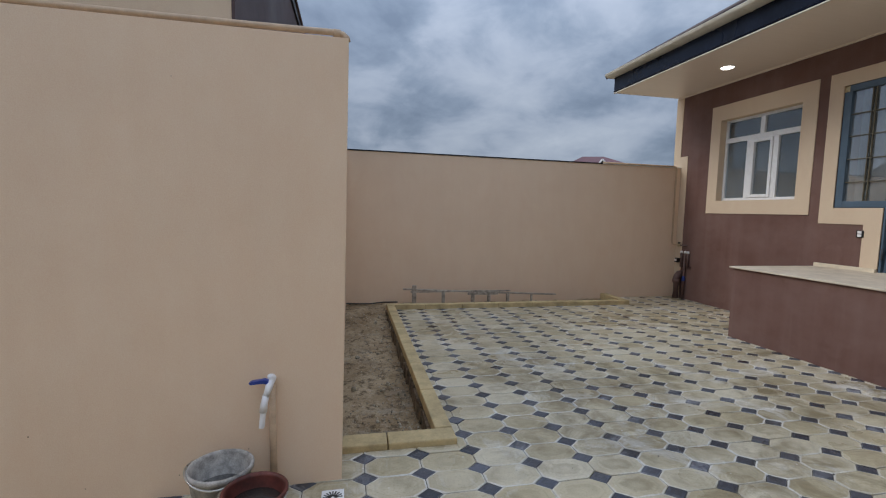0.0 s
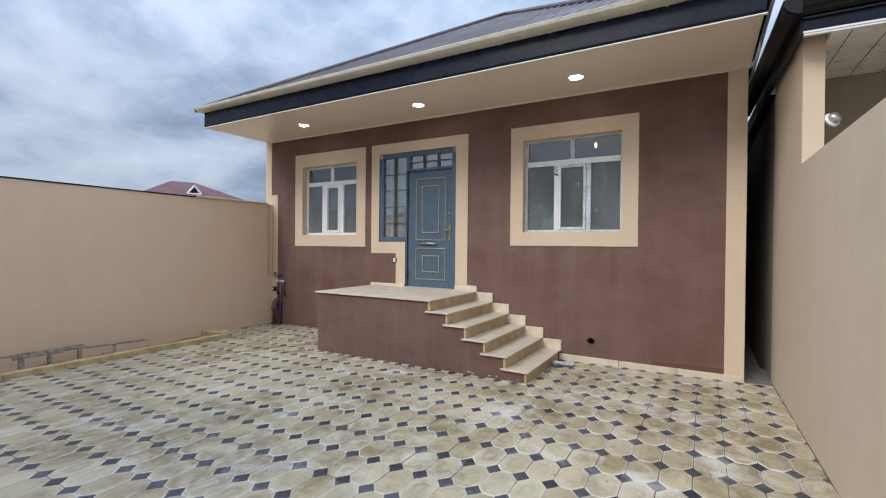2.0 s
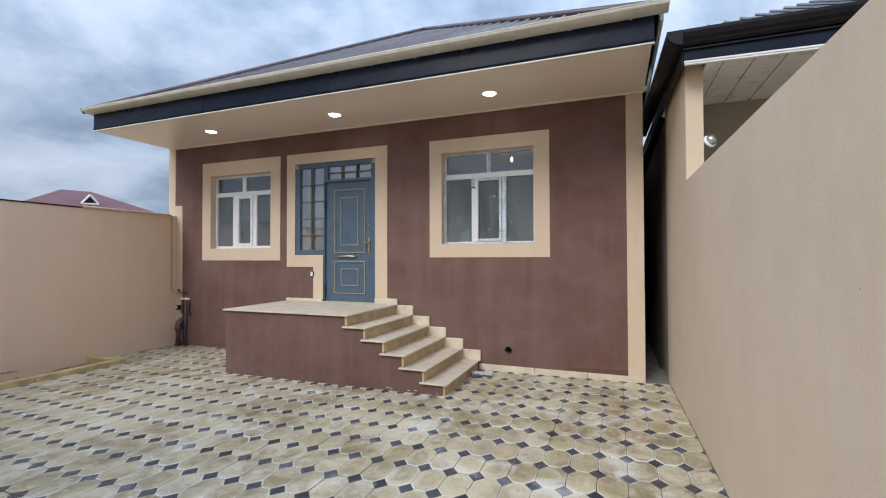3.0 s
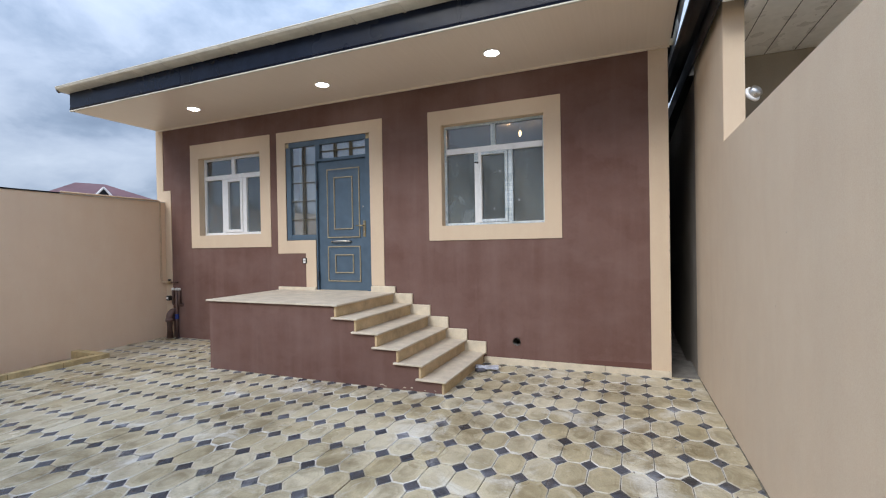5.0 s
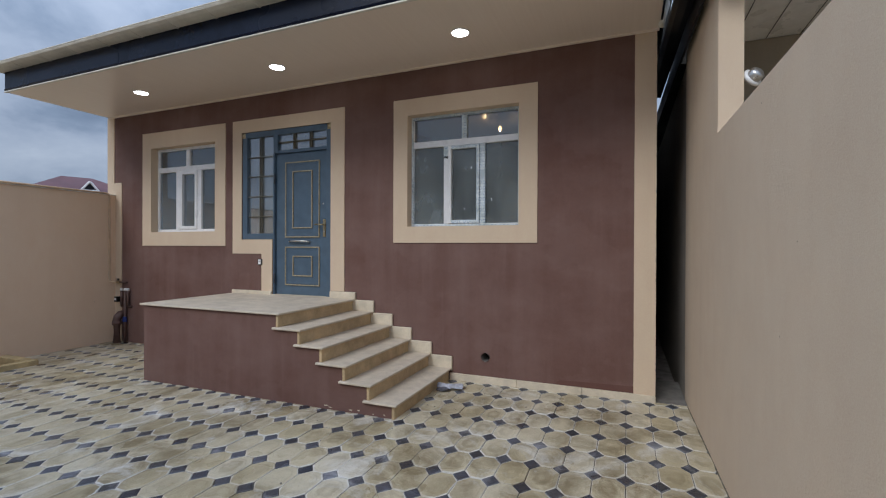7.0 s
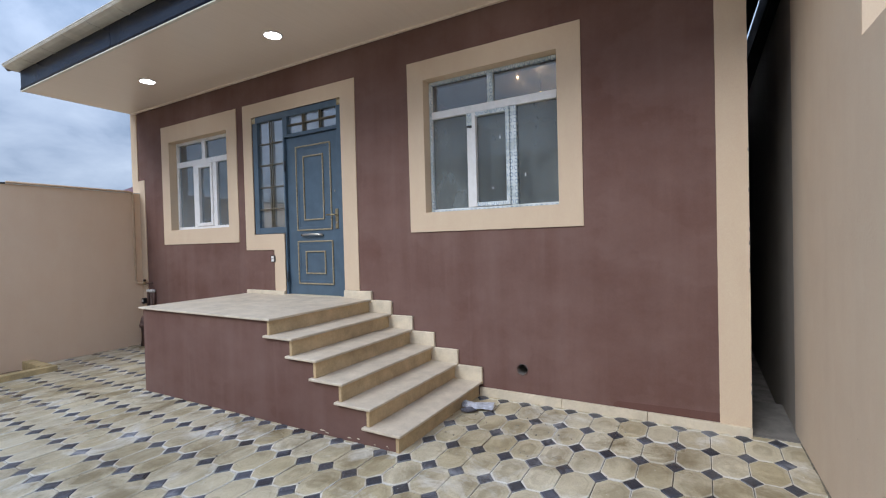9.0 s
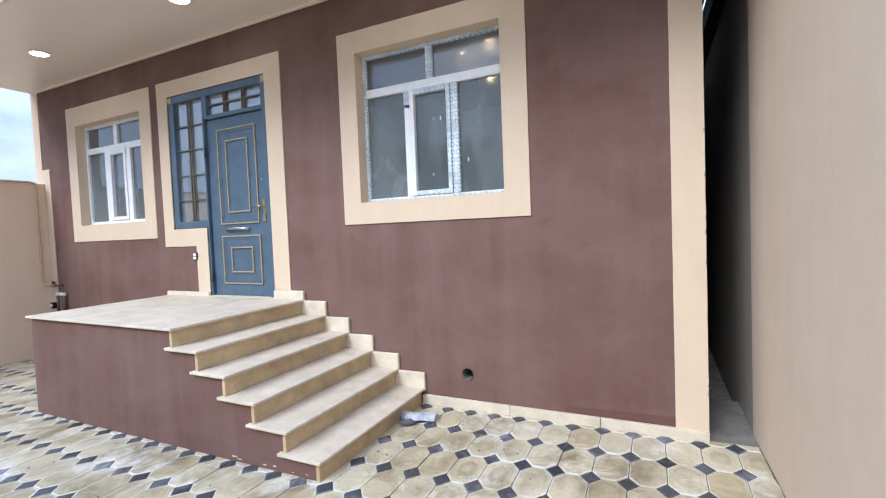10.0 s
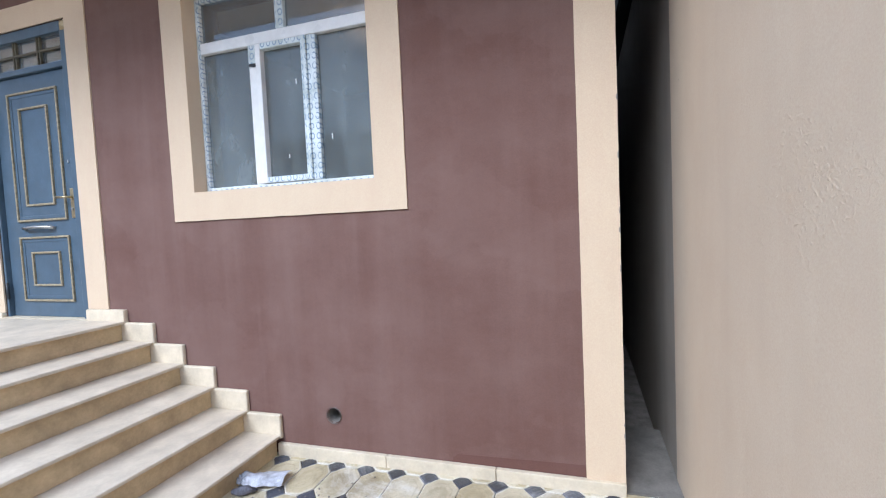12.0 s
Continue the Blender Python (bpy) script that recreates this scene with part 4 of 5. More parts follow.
# ---- tap wall ----
top_pipe = tagged(new("gas_pipe"), "tan painted pipe lying along the wall top", "pipe")
part("pipe_run", tubem([(-6.0, Y_NEAR + 0.03, 2.520), (-0.9, Y_NEAR + 0.03, 2.514), (-0.08, Y_NEAR + 0.03, 2.519), (-0.035, Y_NEAR + 0.03, 2.512), (-0.015, Y_NEAR + 0.03, 2.495), (-0.012, Y_NEAR + 0.03, 2.478)], 0.017, 10), M_TUBE, top_pipe, smoothed=True)
part("collar", tubem([(-0.085, Y_NEAR + 0.03, 2.517), (-0.05, Y_NEAR + 0.03, 2.515)], 0.021, 10), M_TUBE, top_pipe, smoothed=True)

tap = tagged(new("garden_tap"), "white plastic garden tap with a blue lever on a tan pipe", "tap")
yt = Y_NEAR
part("supply_pipe", tubem([(-0.395, yt - 0.03, 0.0), (-0.405, yt - 0.03, 0.61)], 0.019, 10), M_TUBE, tap, "tan supply pipe", smoothed=True)
part("tap_body", tubem([(-0.405, yt, 0.640), (-0.405, yt - 0.045, 0.640)], 0.021, 12), M_WHITE, tap)
part("tap_body", tubem([(-0.405, yt - 0.04, 0.645), (-0.407, yt - 0.07, 0.635), (-0.414, yt - 0.09, 0.61), (-0.424, yt - 0.095, 0.572)], [0.019, 0.020, 0.018, 0.016], 12), M_WHITE, tap, smoothed=True)
part("tap_body", lathe(bmesh.new(), [(0.014, 0.0), (0.019, 0.004), (0.019, 0.022), (0.012, 0.03)], (-0.405, yt - 0.05, 0.648), 14), M_WHITE, tap)
part("spout_hose", tubem([(-0.424, yt - 0.095, 0.580), (-0.434, yt - 0.095, 0.530), (-0.438, yt - 0.095, 0.490)], [0.016, 0.019, 0.020], 12), M_WHITE, tap, smoothed=True)
part("spout_hose", tubem([(-0.438, yt - 0.095, 0.492), (-0.447, yt - 0.097, 0.405)], 0.0145, 12), M_WHITE, tap)
part("lever", prism(bmesh.new(), [(-0.412, 0.655), (-0.435, 0.66), (-0.50, 0.652), (-0.512, 0.645), (-0.505, 0.635), (-0.44, 0.64), (-0.415, 0.632)], 1, yt - 0.085, yt - 0.055), M_BLUEPL, tap, "blue plastic lever")


def bucket(x, y, z, r, h, mat, inner, label, fill, rim=True):
    t = tagged(new("bucket"), label, "bucket")
    prof = [(r * 0.78, 0), (r * 0.96, h * 0.9), (r * 1.03, h * 0.905), (r * 1.05, h * 0.95), (r * 1.05, h * 0.985), (r * 1.02, h), (r * 0.96, h), (r * 0.93, h * 0.93), (r * 0.76, 0.02)]
    bm = lathe(bmesh.new(), prof, (0, 0, 0), 32)
    for v in bm.verts:
        v.co.x *= 1 + 0.02 * noise.noise(v.co * 5)
    b = part("bucket_body", bm, mat, t, smoothed=True)
    s = part("contents", lathe(bmesh.new(), [(r * 0.80, h * 0.35), (r * 0.845, h * fill), (r * 0.3, h * fill - 0.004)], sides=24), inner, t, smoothed=True)
    arc = [(r * 1.07 * math.cos(a), r * 1.07 * math.sin(a) - 0.0, h * 0.93 + 0.02 * math.sin((a - 2.6) * 2)) for a in (2.6 + k * (3.3 / 16) for k in range(17))]
    part("bail_handle", tubem(arc, 0.005, 6), M_STEEL, t, "thin wire handle", smoothed=True)
    t.matrix_world = pose(x, y, z, 0, 0, random.uniform(-20, 20))
    return t


bucket(-0.620, 2.42, gz(2.4), 0.149, 0.275, M_BUCKET, M_MORTAR, "grey plastic bucket caked with dried mortar", 0.55)
bucket(-0.415, 2.19, gz(2.2), 0.140, 0.27, M_REDBUCKET, M_WATER, "maroon plastic bucket holding murky water", 0.75)

grate = tagged(new("drain_grate"), "small white square floor drain grate", "drain")
part("grate_plate", boxm(-0.135, -0.015, 2.415, 2.53, gz(2.5) + 0.004, gz(2.5) + 0.014, bevel=0.003), M_WHITE, grate)
for k in range(9):
    a = math.pi * (k + 0.5) / 9
    bm = boxm(-0.022, 0.022, -0.0035, 0.0035, -0.003, 0.003)
    bmesh.ops.transform(bm, matrix=pose(-0.075 + 0.032 * math.cos(a), 2.455 + 0.036 * math.sin(a), gz(2.5) + 0.0128, 0, 0, math.degrees(a)), verts=bm.verts)
    part("grate_slot", bm, M_BLACKPL, grate)

# ---- rack lying in the far bed ----
rack = tagged(new("metal_rack"), "weathered welded bar rack lying against the tan wall", "rack")
part("long_bar", tubem([(0.92, 7.66, 0.225), (2.3, 7.68, 0.155), (3.75, 7.70, 0.088)], 0.017, 6), M_RUST, rack)
part("long_bar", boxm(1.05, 2.85, 7.64, 7.665, 0.165, 0.19), M_RUST, rack)
for x, w, h in ((1.11, 0.07, 0.29), (1.62, 0.05, 0.20), (2.15, 0.06, 0.19), (2.45, 0.05, 0.17), (2.8, 0.05, 0.15), (3.25, 0.03, 0.12)):
    part("rack_post", boxm(x - w / 2, x + w / 2, 7.62, 7.66, -0.1, h, bevel=0.004), M_RUST, rack)
part("long_bar", boxm(2.05, 2.6, 7.60, 7.62, 0.12, 0.165), M_RUST, rack)

# ---- black hose at the foot of the far wall ----
hose = tagged(new("hose"), "thin black hose lying in the soil by the tan wall", "hose")
part("hose_run", tubem([(-0.03, 7.80, -0.035), (0.18, 7.83, -0.05), (0.38, 7.79, -0.045), (0.60, 7.84, -0.03), (0.85, 7.87, -0.04)], 0.012, 8), M_BLACKPL, hose, smoothed=True)

# ---- litter by the stairs ----
bm = bmesh.new()
bmesh.ops.create_grid(bm, x_segments=22, y_segments=14, size=1.0, matrix=Matrix.LocRotScale((0, 0, 0), None, (0.075, 0.14, 1)))
for v in bm.verts:
    x, y = v.co.x, v.co.y
    tuck = max(0.0, (y - 0.06) / 0.08)
    v.co.z = 0.020 + 0.016 * math.cos(x * 26) + 0.010 * noise.noise((x * 14, y * 11, 1)) + 0.03 * tuck * noise.noise((x * 45, y * 45, 4))
    v.co.x = x * (1 - 0.45 * tuck) + 0.012 * noise.noise((y * 14, x * 14, 7))
    v.co.y += 0.012 * noise.noise((x * 15, y * 15, 9))
bmesh.ops.solidify(bm, geom=bm.faces, thickness=0.002)
bag = tagged(new("plastic_bag"), "crumpled pale plastic bag lying by the stairs", "bag")
part("sheet", bm, plain("printed_bag", (0.50, 0.52, 0.585), 0.35, wear=0.28, scale=22), bag)
bag.matrix_world = pose(6.06, 1.47, gz(1.5) + 0.012, 0, 0, 14) @ Matrix.Diagonal((1.15, 1.05, 1.3, 1))
glove = tagged(new("rag"), "small grey crumpled rag on the paving", "rag")
bm = bmesh.new()
bmesh.ops.create_icosphere(bm, subdivisions=3, radius=0.045)
for v in bm.verts:
    v.co *= 1 + 0.5 * noise.noise(v.co * 26)
    v.co.z = max(0, v.co.z * 0.7 + 0.012)
part("cloth", bm, plain("grey_rag", (0.10, 0.10, 0.125), 0.8, wear=0.3, scale=40, bump=0.4), glove, smoothed=True)
glove.matrix_world = pose(5.93, 1.50, gz(1.5) + 0.014, 0, 0, 30) @ Matrix.Diagonal((0.8, 1.5, 1, 1))

# ---- outbuilding behind the tap wall ----
shed = tagged(new("outbuilding"), "cream outbuilding with dark brown side cladding behind the yard wall", "outbuilding")
part("wall", prism(bmesh.new(), [(-6.0, -0.45), (-0.64, -0.45), (-0.64, 3.86), (-1.8, 3.81), (-3.9, 3.22), (-6.0, 2.64)], 1, 2.865, 7.85), M_CREAM, shed)
part("cladding", boxm(-0.639, -0.622, 2.868, 7.85, -0.45, 3.78), M_DARKSHEET, shed, "dark brown metal cladding")
part("edge_strip", boxm(-0.639, -0.60, 2.90, 7.86, 3.785, 3.855), M_BLACK, shed, "black eave strip")
part("roof_sheet", prism(bmesh.new(), [(-0.58, 3.865), (-1.8, 3.812), (-3.9, 3.222), (-6.1, 2.612), (-6.1, 2.642), (-3.9, 3.252), (-1.8, 3.842), (-0.58, 3.895)], 1, 2.75, 7.9), M_DARKSHEET, shed, "dark sheet roof falling to the back")

# ---- neighbour's house beyond the side wall ----
nb = tagged(new("neighbour_house"), "cream neighbouring house with an open veranda and black eaves", "house")
XN, ZN = 5.06, 3.56


def askew(bm):
    """Lean a run along the gap to the skew of the side wall."""
    for v in bm.verts:
        v.co.y += (v.co.x - 4.7) * 0.026
    return bm


bm = bmesh.new()
prism(bm, [(XN, side_y(XN)), (6.62, side_y(6.62)), (6.62, side_y(6.62) - 0.16), (XN, side_y(XN) - 0.16)], 2, -0.45, ZN + 0.15)
part("wall", bm, M_TAN_ROUGH, nb, "tan painted end wall")
# the end wall runs on in dim grey, the gap's shade coloured in
part("wall", boxm(6.621, 18.0, side_y(6.62) - 0.30, side_y(6.62) - 0.003, -0.45, ZN), M_DIMWALL, nb, "grey side wall in the gap, coloured dim for its shade")
part("pillar", boxm(XN - 0.012, XN - 0.0005, side_y(XN) - 0.16, side_y(XN) - 0.001, 2.30, ZN + 0.15), M_CREAM, nb, "cream painted wall end")
part("veranda_wall", boxm(6.22, 6.4, -8.0, -1.161, -0.45, ZN), M_VERANDA, nb, "grey veranda wall with its shade put into the colour")
part("veranda_ceiling", boxm(4.82, 8.4, -8.0, -1.161, ZN + 0.005, ZN + 0.04), M_PVC, nb, "white panelled veranda ceiling")
for k in range(12):
    part("ceiling_joint", boxm(4.82, 6.22, -1.30 - 0.26 * k - 0.006, -1.30 - 0.26 * k, ZN + 0.002, ZN + 0.006), M_DARKMETAL, nb)
trim_bm = box(boxm(4.79, 4.825, -8.0, -0.96, ZN - 0.004, ZN + 0.014), 4.782, 4.825, -8.0, -0.955, ZN + 0.0145, ZN + 0.03)
for v in trim_bm.verts:
    v.co.z += (v.co.y + 0.96) * 0.02
part("eave_trim", trim_bm, M_WHITE, nb, "white double eave trim")
part("fascia_lip", boxm(4.774, 4.80, -8.0, -0.95, ZN + 0.135, ZN + 0.15), M_BLACK, nb)
part("fascia", boxm(4.801, 4.82, -8.0, -0.955, ZN + 0.0, ZN + 0.22), M_FASCIA, nb)
part("fascia", askew(boxm(4.821, 18.0, -0.96, -0.94, ZN + 0.01, ZN + 0.22)), M_BLACK, nb)
part("eave_soffit", askew(boxm(6.63, 18.0, -1.5, -0.961, ZN + 0.002, ZN + 0.02)), M_BLACK, nb)
part("gutter", prism(bmesh.new(), [(4.805, ZN + 0.16), (4.76, ZN + 0.165), (4.735, ZN + 0.185), (4.73, ZN + 0.20), (4.705, ZN + 0.225), (4.69, ZN + 0.27), (4.69, ZN + 0.298), (4.815, ZN + 0.30)], 1, -8.0, -0.80), M_BLACK, nb, "black metal gutter")
side_gutter = prism(bmesh.new(), [(-0.935, ZN + 0.16), (-0.89, ZN + 0.165), (-0.83, ZN + 0.20), (-0.80, ZN + 0.25), (-0.80, ZN + 0.295), (-0.935, ZN + 0.30)], 0, 4.6905, 8.2)
for v in side_gutter.verts:
    v.co.y += (v.co.x - 4.69) * 0.034
part("gutter", side_gutter, M_BLACK, nb)
bm = bmesh.new()
zr = ZN + 0.29
vs = [bm.verts.new(p) for p in ((4.76, -0.88, zr), (4.76, -9, zr), (9.16, -5, zr + 2.26), (18, -5, zr + 2.26), (18, -0.88, zr))]
bm.faces.new((vs[0], vs[1], vs[2]))
bm.faces.new((vs[0], vs[2], vs[3], vs[4]))
nroof = part("roof", bm, M_ROOFGREY, nb, "grey ribbed metal roof")
bm = bmesh.new()
for k in range(20):
    y = -1.03 - 0.19 * k
    s = (-0.88 - y) / 4.12
    a, b = Vector((4.76, y, zr + 0.012)), Vector((4.76 + 4.4 * s, y, zr + 0.012 + 2.26 * s))
    tube(bm, [a, b], 0.016, 5)
part("roof_rib", bm, M_ROOFGREY, nroof)
cam_lamp = tagged(new("wall_spotlight"), "small grey round spotlight on the neighbour's veranda", "spotlight")
head = lathe(bmesh.new(), [(0.018, -0.058), (0.038, -0.05), (0.05, -0.03), (0.052, 0.03), (0.03, 0.045)], (0, 0, 0), 20)
bmesh.ops.transform(head, matrix=pose(0, 0, 0, 35, -60, 0), verts=head.verts)
part("lamp_head", head, M_STEEL, cam_lamp, "polished steel lamp head", smoothed=True)
bezel = lathe(bmesh.new(), [(0.053, -0.034), (0.069, -0.03), (0.069, -0.012), (0.053, -0.008)], (0, 0, 0), 20)
bmesh.ops.transform(bezel, matrix=pose(0, 0, 0, 35, -60, 0), verts=bezel.verts)
part("bezel", bezel, M_WHITE, cam_lamp, "white ring", smoothed=True)
part("lamp_arm", tubem([(0, 0, 0), (0.02, 0.075, 0.0)], 0.014, 8), M_STEEL, cam_lamp)
cam_lamp.matrix_world = pose(5.085, -1.228, 2.866)

structure("gap_floor", boxm(F + 0.0, 17.0, -1.199, Y_S - 0.001, -0.3, -0.09), M_CONCRETE, "rough concrete floor of the narrow dark gap", "floor")
bm = bmesh.new()
prism(bm, [(F + 0.001, Y_S - 0.002), (F + 0.001, -1.05), (F + 0.62, -1.12), (F + 0.78, -1.08), (F + 0.84, -1.0), (F + 0.86, -0.85), (F + 0.85, Y_S - 0.002)], 2, -0.31, 0.04)
structure("gap_threshold", bm, plain("pale_concrete", (0.19, 0.18, 0.165), 0.9, wear=0.14, scale=9, bump=0.6), "pale rough concrete pad at the mouth of the gap", "floor")
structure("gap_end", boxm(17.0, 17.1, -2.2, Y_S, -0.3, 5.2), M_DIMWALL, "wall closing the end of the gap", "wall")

# ---- distant house ----
far = tagged(new("distant_house"), "distant house with a dull red hip roof and dormer", "house")
A = Vector((30.0, 54.9, 9.05))
ax, ay = Vector((0.93, -0.37, 0)), Vector((0.37, 0.93, 0))
B = A + ax * 2.6
e = [A - ax * 5.2 - ay * 5.2, A + ax * 9.5 - ay * 5.2, A + ax * 9.5 + ay * 5.2, A - ax * 5.2 + ay * 5.2]
for p in e:
    p.z = 6.1
bm = bmesh.new()
vs = [bm.verts.new(p) for p in (*e, A, B)]
for f in ((0, 1, 5, 4), (1, 2, 5), (2, 3, 4, 5), (3, 0, 4)):
    bm.faces.new([vs[i] for i in f])
part("roof", bm, M_REDROOF, far, "dull red metal roof")
bm = bmesh.new()
mid = (e[0] + e[1] + e[2] + e[3]) / 4
lo = [bm.verts.new(mid + (p - mid) * 0.9 - Vector((0, 0, p.z + 0.45))) for p in e]
hi = [bm.verts.new(mid + (p - mid) * 0.9 + Vector((0, 0, -0.1))) for p in e]
for i in range(4):
    bm.faces.new((lo[i], lo[(i + 1) % 4], hi[(i + 1) % 4], hi[i]))
part("wall", bm, M_CREAM, far)
d0 = A + ax * 2.0 - ay * 2.4
bm = bmesh.new()
tri = [(-0.85, 7.35), (0.85, 7.35), (0, 8.45)]
f0 = [bm.verts.new((*(d0 + ax * u - ay * 0.6).xy, z)) for u, z in tri]
f1 = [bm.verts.new((*(d0 + ax * u * 0.95 + ay * 2.4).xy, z)) for u, z in tri]
bm.faces.new(f0)
for i in range(3):
    bm.faces.new((f0[i], f0[(i + 1) % 3], f1[(i + 1) % 3], f1[i]))
dorm = part("dormer", bm, M_REDROOF, far)
for (u0, z0), (u1, z1) in (((-0.75, 7.4), (0, 8.36)), ((0.75, 7.4), (0, 8.36)), ((-0.75, 7.4), (0.75, 7.4))):
    p0, p1 = d0 + ax * u0 - ay * 0.65, d0 + ax * u1 - ay * 0.65
    part("dormer_frame", tubem([(p0.x, p0.y, z0), (p1.x, p1.y, z1)], 0.11, 6), M_WHITE, dorm)
bm = bmesh.new()
bm.faces.new([bm.verts.new((*(d0 + ax * u - ay * 0.62).xy, z)) for u, z in ((-0.6, 7.48), (0.6, 7.48), (0, 8.22))])
part("dormer_window", bm, M_BLACK, dorm)

# ---- gabled house beyond the far wall, mirrored in the door glass ----
gab = tagged(new("gabled_house"), "dark-roofed gabled house beyond the yard wall", "house")
gab_wall, gab_roof = bmesh.new(), bmesh.new()
prism(gab_wall, [(-2.6, -0.45), (2.6, -0.45), (2.6, 3.4), (0, 5.5), (-2.6, 3.4)], 1, 0, 7)
for sgn in (-1, 1):
    prism(gab_roof, [(0, 5.52), (3.0 * sgn, 3.10), (3.0 * sgn, 3.22), (0, 5.66)], 1, -0.3, 7.3)
part("wall", gab_wall, M_DIMWALL, gab)
part("roof", gab_roof, M_ROOFGREY, gab, "dark grey sheet roof")
part("gable_window", boxm(-0.5, 0.5, -0.03, 0.02, 1.4, 2.6), M_BLACK, gab)
gab.matrix_world = pose(-14.4, 16.9, 0, 0, 0, 54.5)

# ---- bare tree beyond the walls, mirrored in the panes ----
tree = tagged(new("tree"), "bare winter tree with sparse small leaves beyond the wall", "tree")
rt = random.Random(11)
wood_bm, leaf_bm = bmesh.new(), bmesh.new()


def limb(p, d, length, r, depth):
    pts, q, v = [p], Vector(p), Vector(d)
    for i in range(3):
        v = (v + Vector((rt.uniform(-0.2, 0.2), rt.uniform(-0.2, 0.2), rt.uniform(-0.05, 0.2)))).normalized()
        q = q + v * (length / 3)
        pts.append(q.copy())
    tube(wood_bm, pts, [r, r * 0.85, r * 0.7, r * 0.5], 5)
    if depth == 0:
        for _ in range(7):
            c = pts[-1] + Vector((rt.gauss(0, 0.16), rt.gauss(0, 0.16), rt.gauss(0, 0.14)))
            m = pose(*c, rt.uniform(0, 180), rt.uniform(0, 180), rt.uniform(0, 180)) @ Matrix.Diagonal((0.035, 0.07, 1, 1))
            leaf_bm.faces.new([leaf_bm.verts.new(m @ Vector(k)) for k in ((-1, 0, 0), (0, -1, 0), (1, 0, 0), (0, 1, 0))])
        return
    for _ in range(4 if depth > 1 else 3):
        nd = (v * 0.6 + Vector((rt.uniform(-1, 1), rt.uniform(-1, 1), rt.uniform(-0.1, 0.9)))).normalized()
        limb(pts[rt.choice((1, 2, 3))], nd, length * rt.uniform(0.55, 0.75), r * 0.55, depth - 1)


limb(Vector((-10.0, 25.0, -0.46)), Vector((0, 0, 1)), 2.9, 0.16, 4)
part("trunk", wood_bm, plain("grey_bark", (0.09, 0.075, 0.06), 0.9, wear=0.3, scale=20, bump=0.6), tree)
M_CONIFER = plain("conifer_needles", (0.035, 0.06, 0.03), 0.7, wear=0.3, scale=3)
for tx, ty, th in ((-17.0, 25.2, 5.2), (-15.6, 26.0, 4.5)):
    con = tagged(new("tree"), "small dark conifer beyond the yard wall", "tree", "conifers beyond the wall")
    part("trunk", tubem([(tx, ty, -0.46), (tx, ty, th - 0.3)], [0.11, 0.02], 7), M_CONIFER, con)
    needles = bmesh.new()
    for k in range(420):
        up_k = rt.random() ** 1.3
        rad_k = (1 - up_k) * 1.15 * math.sqrt(rt.random()) + 0.05
        ang = rt.uniform(0, 2 * math.pi)
        m = pose(tx + rad_k * math.cos(ang), ty + rad_k * math.sin(ang), 0.5 + up_k * (th - 0.6) + rt.uniform(-0.15, 0.15), rt.uniform(-40, 40), rt.uniform(-40, 40), math.degrees(ang)) @ Matrix.Diagonal((0.26, 0.09, 1, 1))
        needles.faces.new([needles.verts.new(m @ Vector(k2)) for k2 in ((-1, 0, 0), (0, -1, 0.2), (1, 0, -0.5), (0, 1, 0.2))])
    part("crown", needles, M_CONIFER, con)
part("crown", leaf_bm, plain("dry_leaves", (0.07, 0.08, 0.035), 0.7, wear=0.3, scale=4), tree)

# ---- indoor lamp seen through the large window ----
lampi = tagged(new("pendant_light"), "lit warm ceiling lamp in the room behind the window", "ceiling light")
part("bulb", lathe(bmesh.new(), [(0.008, -0.028), (0.024, -0.018), (0.03, 0.0), (0.022, 0.02), (0.012, 0.04)], (0, 0, 0), 14), M_BULB, lampi, "glowing warm bulb", smoothed=True)
part("holder", tubem([(0, 0, 0.03), (0, 0, 0.195)], 0.008, 8), M_BLACKPL, lampi)
lampi.matrix_world = pose(*BULB)
bulb_data = bpy.data.lights.new("bulb_light", "POINT")
bulb_data.energy, bulb_data.color, bulb_data.shadow_soft_size = 5.0, (1.0, 0.55, 0.25), 0.012
bulb_light = new("bulb_light", bulb_data)
bulb_light.matrix_world = pose(BULB[0], BULB[1], BULB[2] - 0.036)


# ---- paving: elongated octagons with slate-coloured squares between them ----
PX, PY, X0, Y0 = 0.3468, 0.2155, 0.1043, 0.258
CX, CY, JOINT = 0.077, 0.065, 0.0028
YARD = [(0.731, F, -1.15, 7.194), (-6.2, 0.731, -1.25, Y_NEAR), (X_NEAR, 0.731, Y_NEAR, 2.924), (4.935, F, 7.19, Y_FAR)]
bm = bmesh.new()
for x0, x1, y0, y1 in ((0.73, F, -1.3, 7.19), (-6.2, 0.72, -1.3, 2.93), (4.94, F, 7.2, Y_FAR)):
    v = [bm.verts.new(p) for p in ((x0, y0, gz(y0) - 0.011), (x1, y0, gz(y0) - 0.011), (x1, y1, gz(y1) - 0.011), (x0, y1, gz(y1) - 0.011),
                                   (x0, y0, -0.4), (x1, y0, -0.4), (x1, y1, -0.4), (x0, y1, -0.4))]
    for f in ((0, 1, 2, 3), (4, 5, 6, 7), (0, 1, 5, 4), (1, 2, 6, 5), (2, 3, 7, 6), (3, 0, 4, 7)):
        bm.faces.new([v[i] for i in f])
paving = structure("paving", bm, M_GROUT, "yard paving of cream octagon pavers with dark square insets", "paving")

